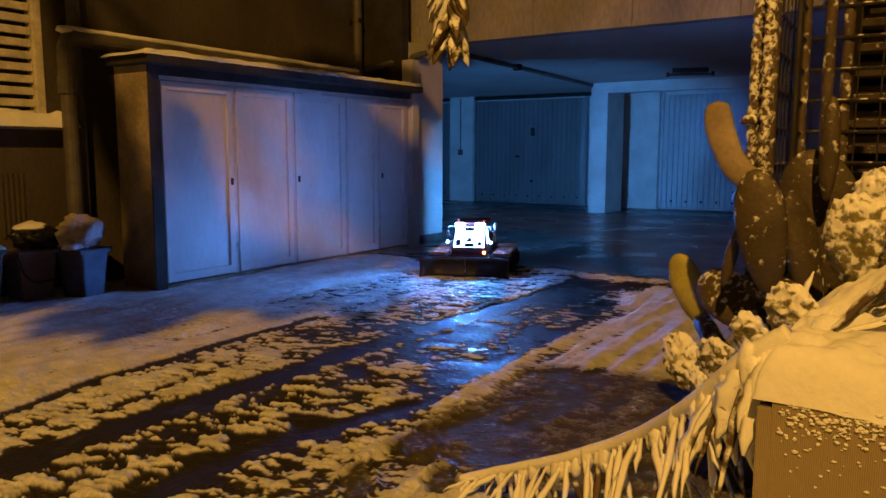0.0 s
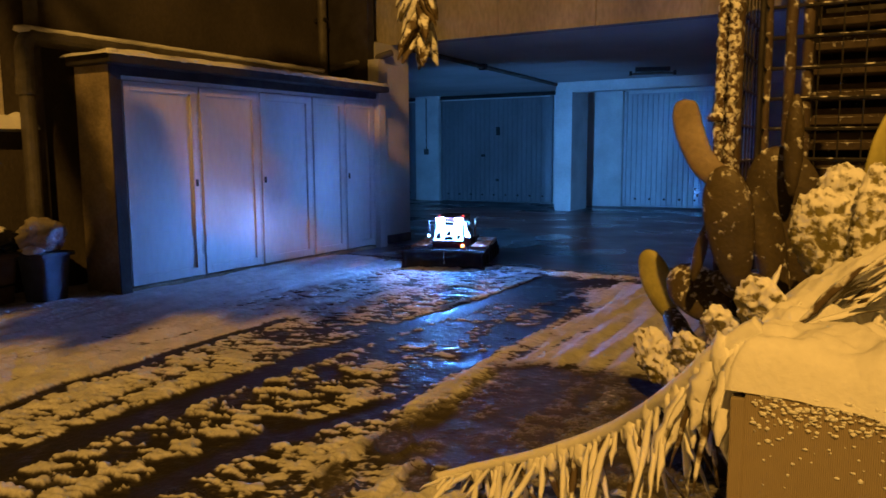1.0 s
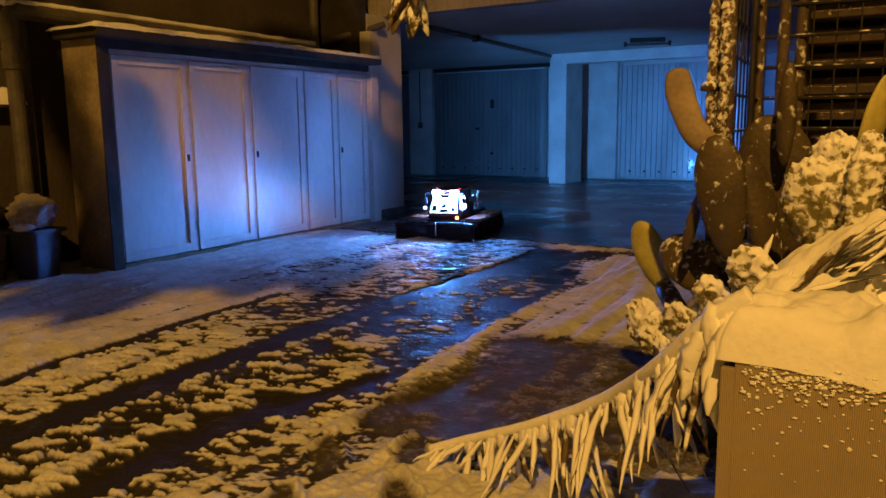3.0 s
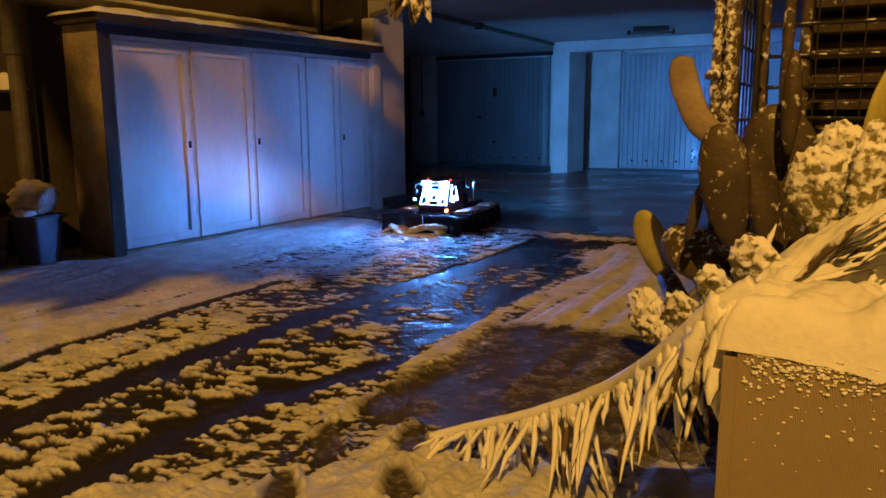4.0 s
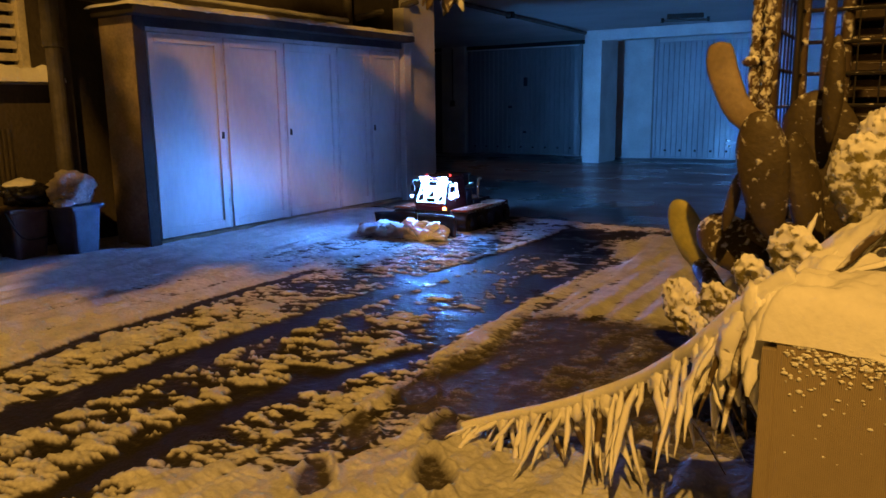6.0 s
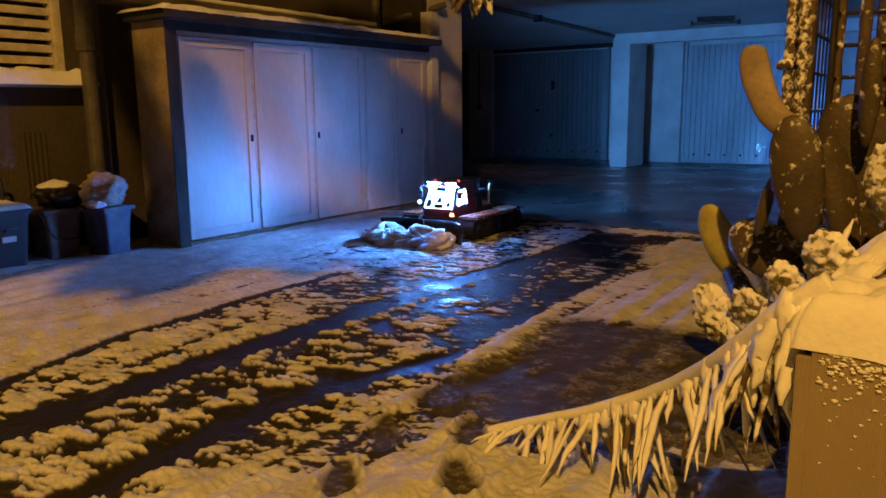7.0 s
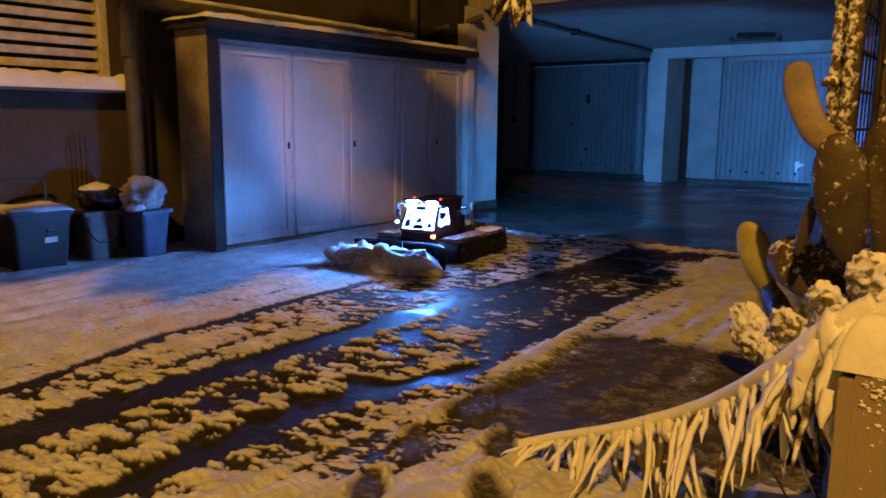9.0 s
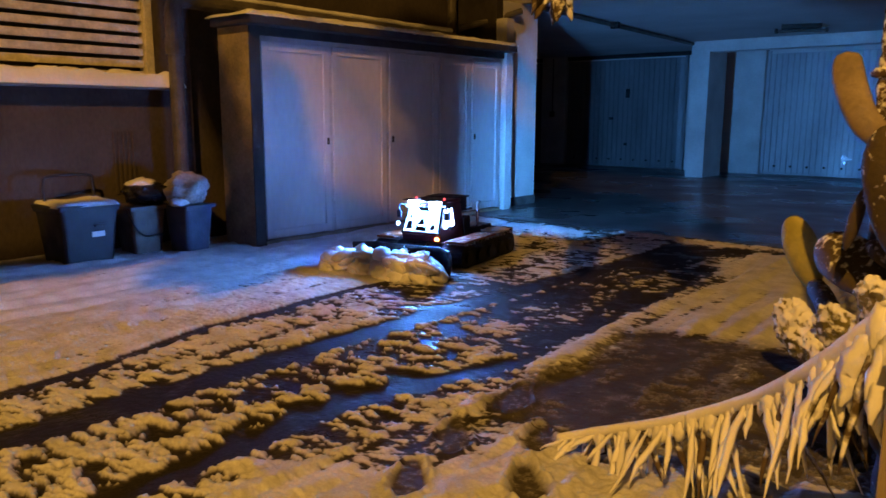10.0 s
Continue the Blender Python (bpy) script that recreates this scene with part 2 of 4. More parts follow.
def tube(bm, pts, r, sides=10, r1=None, wobble=0.0, seed=0, caps=True):
    """A round bar through points, from radius r to r1."""
    rnd = random.Random(seed)
    pts = [Vector(p) for p in pts]
    rings = []
    for i, p in enumerate(pts):
        d = (pts[min(i + 1, len(pts) - 1)] - pts[max(i - 1, 0)]).normalized()
        a = d.orthogonal().normalized() if i == 0 else (rings_a - d * rings_a.dot(d)).normalized()
        rings_a = a
        b = d.cross(a)
        k = i / max(1, len(pts) - 1)
        rad = r(k) if callable(r) else r + ((r if r1 is None else r1) - r) * k
        rings.append([bm.verts.new(p + (a * math.cos(q) + b * math.sin(q)) * rad * (1 + rnd.uniform(-wobble, wobble)))
                      for q in (2 * math.pi * j / sides for j in range(sides))])
    for u, v in zip(rings, rings[1:]):
        for j in range(sides):
            bm.faces.new((u[j], u[(j + 1) % sides], v[(j + 1) % sides], v[j]))
    if caps:
        bm.faces.new(rings[0][::-1])
        bm.faces.new(rings[-1])
    return bm


def curve(pts, n=24):
    """A smooth run of n + 1 points through the given ones."""
    pts = [Vector(p) for p in pts]
    out = []
    for i in range(n + 1):
        u = i / n * (len(pts) - 1)
        k = min(int(u), len(pts) - 2)
        f = u - k
        p0, p1, p2, p3 = pts[max(k - 1, 0)], pts[k], pts[k + 1], pts[min(k + 2, len(pts) - 1)]
        out.append(0.5 * (2 * p1 + (p2 - p0) * f + (2 * p0 - 5 * p1 + 4 * p2 - p3) * f * f + (3 * p1 - p0 - 3 * p2 + p3) * f ** 3))
    return out


def lump(bm, c, size, seed=0, rough=0.25, sub=3, m=None, freq=2.2):
    """A rounded uneven clump."""
    r = bmesh.ops.create_icosphere(bm, subdivisions=sub, radius=1)
    off = Vector((seed * 7.31, seed * 3.7, seed * 1.9))
    turn = m.to_3x3() if m else Matrix.Identity(3)
    for v in r["verts"]:
        k = 1 + rough * noise.noise(v.co * freq + off) + rough * 0.5 * noise.noise(v.co * freq * 2.7 + off)
        v.co = Vector(c) + turn @ Vector(v.co[i] * k * size[i] for i in range(3))
    return bm


# ---- noise for the ground ----
rng = np.random.default_rng(7)
LATTICE = rng.random((256, 256))


def value_noise(x, y):
    xi, yi = np.floor(x).astype(int), np.floor(y).astype(int)
    fx, fy = x - xi, y - yi
    fx, fy = fx * fx * (3 - 2 * fx), fy * fy * (3 - 2 * fy)
    a, b = LATTICE[xi % 256, yi % 256], LATTICE[(xi + 1) % 256, yi % 256]
    c, d = LATTICE[xi % 256, (yi + 1) % 256], LATTICE[(xi + 1) % 256, (yi + 1) % 256]
    return (a * (1 - fx) + b * fx) * (1 - fy) + (c * (1 - fx) + d * fx) * fy


def fbm(x, y, octaves=4):
    s, total, k = 0, 0, 1.0
    for i in range(octaves):
        s = s + k * value_noise(x * 2 ** i + 17.3 * i, y * 2 ** i + 5.1 * i)
        total += k
        k *= 0.5
    return s / total


def step(a, b, x):
    t = np.clip((x - a) / (b - a), 0, 1)
    return t * t * (3 - 2 * t)


def band(x, a, b, soft=0.06):
    return step(a - soft, a + soft, x) * (1 - step(b - soft, b + soft, x))


SWATH = (-3.82, -2.98, 3.22, 5.42)  # the strip that the groomer clears


def line(y, *knots):
    """A polyline x(y) through (y, x) knots."""
    return np.interp(y, [k[0] for k in knots], [k[1] for k in knots])


FOOTPRINTS = ((-1.43, 1.56, 0.6), (-1.20, 1.69, 0.5), (-1.05, 1.41, 0.7), (-1.33, 1.24, 0.6), (-1.46, 1.95, 0.4), (-0.86, 1.20, 0.7))


def snow_lie(x, y):
    """How the trodden, rutted snow lies: its height, and how much snow there is between bare wet asphalt (0) and full cover (1)."""
    wx = x + 0.10 * (fbm(x * 1.1, y * 1.1, 3) - 0.5) + 0.045 * (fbm(x * 7, y * 7, 3) - 0.5)
    wy = y + 0.22 * (fbm(x * 1.3 + 40, y * 1.3, 3) - 0.5) + 0.20 * (fbm(x * 5 + 3, y * 5, 3) - 0.5)
    cover, thick = np.full_like(x, 0.72), np.full_like(x, 0.022)
    tread, soft = np.full_like(x, 1.0), np.full_like(x, 0.0)

    def lay(mask, c, h, k=1.0, s=0.0):
        nonlocal cover, thick, tread, soft
        cover, thick = cover * (1 - mask) + c * mask, thick * (1 - mask) + h * mask
        tread, soft = tread * (1 - mask) + k * mask, soft * (1 - mask) + s * mask

    rut_a = line(y, (1.0, -2.86), (1.7, -3.05), (2.4, -3.14), (4.3, -3.19))
    rut_b = line(y, (1.0, -2.45), (3.0, -2.44), (4.5, -2.37))
    rut_c = line(y, (0.8, -1.85), (1.5, -1.88), (1.9, -1.82), (2.3, -1.68))
    crest = line(y, (1.9, -1.55), (2.3, -1.54), (2.95, -1.60), (3.9, -1.68), (5.6, -1.75))
    near = 1 - step(2.15, 2.40, wy)
    lay(1 - step(-0.03, 0.05, wx - rut_a), 0.82, 0.022, 0.45, 0.55)                 # along the cupboards
    lay(1 - step(-3.95, -3.65, wx), 0.98, 0.024, 0.10, 1.0)
    lay(band(wx - rut_a, -0.52, -0.34, 0.08), 1.0, 0.042, 0.25, 0.6)                 # crest of pushed-up snow
    lay(band(wx - rut_a, 0.05, 0.66, 0.03) * (1 - near), 0.58, 0.015, 1.15)
    lay(band(wx - rut_a, 0.05, 0.34, 0.03) * near, 0.70, 0.022, 0.9, 0.2)
    lay(band(wx - rut_a, 0.30, 0.38, 0.04) * near, 0.35, 0.012)
    lay(band(wx - rut_a, -0.045, 0.035, 0.025), 0.12, 0.004, 0.6)
    lay(band(wx, -2.30, -1.62, 0.04) * (1 - near), 0.27, 0.007, 0.75)               # wet lane
    lay(band(wx, -2.16, -1.92, 0.05) * band(wy, 2.45, 3.25, 0.1), 0.54, 0.017, 1.1)
    lay(band(wx, -1.98, -1.74, 0.05) * band(wy, 3.0, 3.35, 0.06), 0.62, 0.018, 1.1)
    lay(band(wx, -1.98, -1.74, 0.05) * band(wy, 3.9, 5.2, 0.12), 0.46, 0.010, 1.1)
    lay(band(wx, -2.34, -1.93, 0.03) * near, 0.57, 0.027, 1.1)
    lay(band(wx, -1.80, -1.58, 0.04) * near, 0.62, 0.022, 1.0)
    lay(band(wx - rut_b, -0.085, 0.085, 0.03), -0.05, 0.0, 0.5)                      # wide wet rut
    lay(band(wx - rut_c, -0.055, 0.055, 0.03) * near, 0.02, 0.0, 0.6)
    right = step(-0.05, 0.02, wx - crest)
    brown = right * band(wy, 1.75, 3.08 + 0.25 * (x + 1.4), 0.10)
    lay(brown, 0.57, 0.008, 0.25, 0.0)  # brown slush
    lay(right * step(3.0, 3.16, wy - 0.25 * (x + 1.4)), 0.84, 0.026, 0.15, 1.0)      # trodden bank by the planting
    lay(band(wx - crest, -0.06, 0.05, 0.03) * step(2.0, 2.3, y), 0.85, 0.030, 0.5, 0.3)
    lay((1 - step(1.66, 1.86, wy + 0.30 * (wx + 1.4))) * step(-1.70, -1.58, wx), 0.80, 0.034, 0.25, 0.75)
    lay(step(-1.0, -0.7, x) * (1 - step(1.8, 2.0, y)), 0.97, 0.04, 0.3, 0.7)
    lay(step(5.46, 5.60, wy + 0.06 * (x + 2)), 0.30, 0.004)                          # swept garage mouth
    lay(band(wy, 5.62, 5.84, 0.06) * step(-3.3, -2.9, x), 0.84, 0.034, 0.7)
    a, b, c, d = SWATH
    lay(band(x, a + 0.03, b - 0.03, 0.05) * band(y, c + 0.02, d, 0.05), 0.80, 0.014, 0.6, 0.2)
    lay(band(x, a + 0.03, b - 0.03, 0.05) * band(y, 4.85, d, 0.12), 0.58, 0.010, 0.9)
    drift = fbm(x * 3 + 5, y * 3, 2)
    ribs = 0.62 * value_noise(x * 13 + 2.5 * drift, y * 36 - 9 * x + 3 * fbm(x * 5, y * 5 + 7, 2)) + 0.38 * value_noise(x * 29 + 9, y * 70 - 14 * x)
    streak = fbm(x * 13 + 0.5 * y, y * 1.5 + 3, 2)
    blobs = fbm(x * 19 + 11, y * 22, 3)
    broad = fbm(x * 2.3 + 5, y * 2.0, 3)
    fine = fbm(x * 62, y * 70 + 9, 2)
    f = cover - 0.5 + tread * (1.25 * (ribs - 0.5) + 0.40 * (blobs - 0.5)) + (0.55 + 0.25 * soft) * (streak - 0.5) \
        + 0.50 * (broad - 0.5) + 0.58 * (fine - 0.5) * (1 - 0.6 * soft) + 0.25 * (blobs - 0.5) - 0.12 * (1 - soft)
    amount = np.maximum(0.12 * step(-0.32, -0.06, f) * (0.5 + fine), step(-0.07, 0.07, f))
    amount = np.maximum(amount * (1 - 0.55 * brown * (1 - step(0.25, 0.45, f))), brown * (0.10 + 0.42 * blobs))
    body = step(-0.04, 0.08, f) * (0.72 + 0.28 * near)
    h = 0.0015 + 0.004 * step(-0.3, 0.0, f) * fine + body * (0.40 * thick + 0.25 * thick * np.clip(f * 2.2, 0, 1.2)
        + (0.010 - 0.007 * soft) * (blobs - 0.45) + 0.006 * (1 - soft) * (fine - 0.45) + tread * 0.006 * (ribs - 0.5)
        + soft * 0.065 * (streak - 0.45) + 0.022 * (broad - 0.5))
    for px, py, turn in FOOTPRINTS:
        u = (x - px) * math.cos(turn) + (y - py) * math.sin(turn)
        v = -(x - px) * math.sin(turn) + (y - py) * math.cos(turn)
        r = np.sqrt((u / (0.044 + 0.010 * np.cos(v * 24 + 0.8))) ** 2 + np.abs(v / 0.135) ** 3) + 0.5 * (blobs - 0.5)
        hole, rim = 1 - step(0.65, 1.15, r), band(r, 1.1, 1.45, 0.15)
        h = (h + 0.010 * rim) * (1 - hole) + (0.004 + 0.006 * fine) * hole
        amount = amount * (1 - hole) + (0.14 + 0.4 * fine) * hole
    gone = step(5.80, 5.86, wy)
    return np.where(gone > 0.5, -0.02, np.maximum(h, 0.001)), amount


def sheet(name, x0, x1, y0, y1, cell, mat, fn):
    """A height field as one mesh."""
    nx, ny = int((x1 - x0) / cell) + 1, int((y1 - y0) / cell) + 1
    gx, gy = np.meshgrid(np.linspace(x0, x1, nx), np.linspace(y0, y1, ny), indexing="ij")
    gz = fn(gx, gy)
    gz, amount = gz if isinstance(gz, tuple) else (gz, None)
    co = np.stack([gx, gy, gz], -1).reshape(-1, 3)
    i = (np.arange(nx - 1)[:, None] * ny + np.arange(ny - 1)[None, :]).reshape(-1)
    quads = np.stack([i, i + ny, i + ny + 1, i + 1], -1)
    keep = (co[quads, 2] > -0.004).any(1)
    quads = quads[keep].astype(np.int32)
    used, inv = np.unique(quads, return_inverse=True)
    co, quads = co[used], inv.reshape(-1, 4)
    me = bpy.data.meshes.new(name)
    me.from_pydata(co.tolist(), [], quads.tolist())
    me.materials.append(mat)
    me.polygons.foreach_set("use_smooth", np.ones(len(me.polygons), bool))
    if amount is not None:
        me.attributes.new("cover", "FLOAT", "POINT").data.foreach_set("value", amount.reshape(-1)[used].astype(np.float32))
    return new(name, me)


# ---- ground and large structure ----
def setting(name, bm, mat, label, category):
    return tagged(put(name, bm, mat), label, category, kind="structure")


setting("ground", boxed(-60, 60, -60, 60, -0.5, 0), ASPHALT, "wet dark asphalt yard under melting snow", "ground")
setting("floor", boxed(-14, 4.0, 5.88, 13.9, -0.2, 0.006), SCREED, "damp smooth concrete floor of the open garage", "floor")
setting("drain", boxed(-4.7, 2.0, 5.83, 5.88, -0.1, 0.008), DARK, "dark steel drain strip across the garage mouth", "drain")
tagged(sheet("snow_cover", -3.4, 0.5, 0.35, 2.4, 0.0056, MELTING, snow_lie),
       "rutted half-melted snow and slush lying on wet asphalt", "snow", kind="stuff")
tagged(sheet("snow_cover", -5.6, -3.4, 0.35, 2.4, 0.011, MELTING, snow_lie),
       "trodden snow in front of the bins", "snow", kind="stuff")
tagged(sheet("snow_cover", -5.6, 0.5, 2.4, 5.9, 0.0086, MELTING, snow_lie),
       "streaky trodden snow between the cupboards and the garage", "snow", kind="stuff")
for x0, x1, y0, y1 in ((-5.6, 9.0, -9.0, 0.35), (0.5, 9.0, 0.35, 5.0)):
    tagged(sheet("snow_cover", x0, x1, y0, y1, 0.05, MELTING, snow_lie), "trodden snow over the rest of the yard", "snow", kind="stuff")

# house wall behind the cupboards, with the shuttered window's opening
WX = -5.45
bm = bmesh.new()
box(bm, WX - 0.3, WX, -8, 1.2, 0, 6)
box(bm, WX - 0.3, WX, 1.2, 2.86, 0, 1.22)
box(bm, WX - 0.3, WX, 1.2, 2.86, 2.35, 6)
box(bm, WX - 0.3, WX, 2.86, 7.0, 0, 6)
setting("wall_west", bm, HOUSE, "dark stained rendered house wall with flaking plaster", "wall")
setting("wall_recess", boxed(WX - 1.2, WX - 1.1, 0.8, 3.2, 0.8, 2.8), HOUSE, "dark room wall behind the shutter", "wall")
# corner block between cupboards and garage
bm = bmesh.new()
box(bm, -5.45, -4.90, 6.55, 7.20, 0, 2.2)
setting("wall_corner", bm, PLASTER, "white plastered wall end beside the garage mouth", "wall")
setting("pilaster", boxed(-4.90, -4.76, 6.425, 6.548, 0, 2.0, bevel=0.006), PLASTER, "pale plastered pilaster with worn edges", "pilaster")
setting("baseboard", boxed(-4.90, -4.885, 6.552, 7.20, 0.006, 0.10), PIPE, "grey painted skirting along the wall end", "baseboard")
# garage shell
setting("wall_north", boxed(-14, 4, 13.8, 14.1, 0, 2.4), PLASTER, "white plastered back wall of the garage", "wall")
setting("wall_garage_west", boxed(-14.2, -14, 7.0, 14.1, 0, 2.4), PLASTER, "plain plastered garage end wall", "wall")
setting("wall_garage_south", boxed(-14, -5.45, 6.95, 7.2, 0, 2.4), PLASTER, "plain plastered garage side wall", "wall")
setting("wall_garage_east", boxed(4, 4.2, 6.6, 14.1, 0, 2.4), PLASTER, "plain plastered garage end wall", "wall")
setting("ceiling", boxed(-14, 4, 6.95, 14.0, 2.2, 2.42), CEILING, "flat plastered garage ceiling", "ceiling")
fas = empty("fascia", pose(0, 0, 0), "stained concrete fascia above the garage mouth", "fascia", kind="structure")
x = -4.72
for i, w in enumerate((1.18, 1.02, 0.96, 1.10, 1.04, 1.0, 1.0, 1.0)):
    put("panel", boxed(x, x + w - 0.006, 6.80 - 0.004 * (i % 2), 6.95, 2.19, 3.9, bevel=0.004), CONCRETE, fas)
    x += w
put("core", boxed(-5.45, 3.6, 6.87, 6.949, 2.2, 6), CONCRETE, fas)
setting("wall_fin", boxed(-5.18, -4.88, 12.16, 12.92, 0.006, 2.2, bevel=0.004), PLASTER, "white dividing wall between two garages", "wall")
setting("beam", boxed(-4.88, 4, 12.16, 12.42, 2.03, 2.2), PLASTER, "white plastered beam across the garage bay", "beam")
setting("pilaster_back", boxed(-9.02, -8.45, 13.62, 13.8, 0.006, 2.2), PLASTER, "white pilaster between two garage doors", "pilaster")
setting("wall_stub", boxed(-5.60, -4.47, 13.62, 13.8, 0.006, 2.2), PLASTER, "white plaster strip with stains at its foot", "wall")
# closing walls of the yard, behind and beside the viewer
setting("wall_east", boxed(9.0, 9.3, -9, 9, 0, 3.0), HOUSE, "plain yard wall", "wall")
setting("wall_south", boxed(-5.75, 9.3, -9.3, -9.0, 0, 3.0), HOUSE, "plain yard wall", "wall")


def ribbed_door(name, x0, x1, y, z1, mat, pitch, label):
    """An up-and-over garage door of upright ribbed sheet in a steel frame."""
    d = empty(name, pose(x0, y, 0.012), label, "garage door")
    w = x1 - x0
    bm = bmesh.new()
    cols = []
    n = int(w / pitch)
    for i in range(n):
        a = i * pitch
        for u, depth in ((0, 0), (0.30, 0), (0.38, 0.018), (0.92, 0.018)):
            cols.append((a + u * pitch, -depth))
    cols.append((w, 0))
    lo = [bm.verts.new((u, v, 0.02)) for u, v in cols]
    hi = [bm.verts.new((u, v, z1 - 0.02)) for u, v in cols]
    for i in range(len(cols) - 1):
        bm.faces.new((lo[i], lo[i + 1], hi[i + 1], hi[i]))
    part("sheet", bm, mat, d)
    part("backing", boxed(0, w, 0.002, 0.03, 0.0, z1), mat, d)
    part("jamb", boxed(-0.05, 0, -0.045, 0.03, 0, z1 + 0.04, bevel=0.004), mat, d)
    part("jamb", boxed(w, w + 0.05, -0.045, 0.03, 0, z1 + 0.04, bevel=0.004), mat, d)
    part("bottom_rail", boxed(0, w, -0.03, 0, 0, 0.03, bevel=0.003), mat, d)
    part("middle_joint", boxed(w / 2 - 0.012, w / 2 + 0.012, -0.026, 0, 0.03, z1 - 0.02), mat, d)
    for i in range(int(w / 0.27)):
        bm = bmesh.new()
        bmesh.ops.create_cone(bm, cap_ends=True, segments=10, radius1=0.022, radius2=0.018, depth=0.012,
                              matrix=pose(0.18 + i * 0.27, -0.024, 0.14, 90))
        part("vent_cap", bm, DARK, d)
    return d


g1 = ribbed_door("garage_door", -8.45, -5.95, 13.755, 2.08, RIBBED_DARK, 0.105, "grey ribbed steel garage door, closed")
part("lock_plate", boxed(1.32, 1.40, -0.04, -0.015, 1.35, 1.52, bevel=0.004), DARK, g1)
part("handle", boxed(0.98, 1.06, -0.05, -0.015, 0.92, 0.97, bevel=0.006), DARK, g1)
part("handle", boxed(1.32, 1.38, -0.05, -0.015, 0.42, 0.47, bevel=0.006), DARK, g1)
g2 = ribbed_door("garage_door", -4.42, -2.05, 13.755, 2.06, RIBBED, 0.095, "pale ribbed steel garage door, closed")
part("handle", boxed(1.27, 1.42, -0.06, -0.02, 0.28, 0.31, bevel=0.006), CHROME, g2)
part("lock_plate", boxed(1.25, 1.33, -0.03, -0.015, 0.20, 0.36, bevel=0.004), CHROME, g2)
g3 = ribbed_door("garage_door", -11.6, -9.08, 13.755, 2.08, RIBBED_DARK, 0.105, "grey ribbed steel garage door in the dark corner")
# solid near-black strip in place of the shade above the doors
setting("door_head_shade", boxed(-11.6, -5.19, 13.70, 13.79, 2.12, 2.19), DARK, "dark strip standing in for the shaded gap above the garage doors", "trim")
sw = empty("wall_switch", pose(-8.74, 13.60, 1.04), "small grey switch box on the pilaster", "switch")
part("switch_box", boxed(-0.05, 0.05, -0.02, 0.02, -0.06, 0.06, bevel=0.006), PIPE, sw)
part("conduit", tube(bmesh.new(), [(0, 0.005, 0.06), (0, 0.005, 1.12)], 0.012, 8), PIPE, sw)
cl = empty("ceiling_lamp", pose(-3.10, 10.7, 2.2, 0, 0, 18), "unlit batten lamp under the garage ceiling", "lamp")
part("body", boxed(-0.24, 0.24, -0.06, 0.06, -0.06, 0, bevel=0.008), DARK, cl)
part("tube", tube(bmesh.new(), [(-0.30, 0, -0.085), (0.30, 0, -0.085)], 0.018, 10), PIPE, cl)
part("end_cap", boxed(-0.32, -0.28, -0.03, 0.03, -0.11, -0.05), DARK, cl)
part("end_cap", boxed(0.28, 0.32, -0.03, 0.03, -0.11, -0.05), DARK, cl)
cp = empty("ceiling_pipe", pose(0, 0, 0), "thin grey pipe under the garage ceiling", "pipe")
part("pipe_run", tube(bmesh.new(), [(-4.75, 7.1, 2.16), (-5.15, 12.1, 2.16)], 0.028, 10), PIPE, cp)
part("clip", boxed(-4.95, -4.85, 8.97, 9.03, 2.12, 2.2), DARK, cp)

# ---- cupboards ----
FX = -4.80
cup = empty("meter_cupboard", pose(0, 0, 0), "low masonry cupboard block with pale steel doors", "cupboard")
part("pier", boxed(-5.14, -4.754, 3.215, 3.31, 0, 1.655, bevel=0.006), PIER, cup, "cement pier at the cupboard end")
# thin plate whose dark colour holds both dirt and the strip's shade
part("jamb", boxed(-4.753, -4.742, 3.216, 3.31, 0, 1.65, bevel=0.003), EDGE_AND_SHADE, cup, "jamb beside the first door, darkened for dirt and shade")
part("back_wall", boxed(-5.138, -5.0, 3.31, 6.38, 0, 1.655), PIER, cup)
# lintel coloured near black for the shade beneath the roof slab
part("lintel", boxed(-5.0, -4.76, 3.31, 6.38, 1.585, 1.655), EDGE_AND_SHADE, cup)
part("roof_slab", boxed(-5.12, -4.62, 3.14, 6.42, 1.645, 1.715, bevel=0.008), EDGE_AND_SHADE, cup)
part("plinth", boxed(-5.0, -4.79, 3.31, 6.38, 0, 0.035), PIER, cup)
edges = (3.33, 4.03, 4.69, 5.38, 5.875, 6.37)
keys = ((0, 3.985), (2, 4.745), (4, 5.93))
for i, (a, b) in enumerate(zip(edges, edges[1:])):
    part("post", boxed(FX - 0.04, FX, a - 0.02, a + 0.018, 0.04, 1.583, bevel=0.003), FRAME, cup)
    bm = boxed(FX - 0.02, FX - 0.004, a + 0.021, b - 0.023, 0.05, 1.545, bevel=0.003)
    door = part("door", bm, DOOR, cup)
    for u0, u1, v0, v1 in ((a + 0.021, a + 0.075, 0.05, 1.545), (b - 0.077, b - 0.023, 0.05, 1.545),
                           (a + 0.075, b - 0.077, 0.05, 0.115), (a + 0.075, b - 0.077, 1.48, 1.545)):
        part("rail", boxed(FX - 0.004, FX + 0.014, u0, u1, v0, v1, bevel=0.002), DOOR, door)
    for k, ky in keys:
        if k == i:
            part("keyhole", boxed(FX + 0.012, FX + 0.022, ky - 0.012, ky + 0.012, 0.765, 0.82, bevel=0.004), DARK, door)
    for hz in (0.22, 1.35):
        hy = b - 0.018 if i == 0 else a + 0.014
        part("hinge", tube(bmesh.new(), [(FX + 0.012, hy, hz), (FX + 0.012, hy, hz + 0.07)], 0.007, 8), FRAME, door)
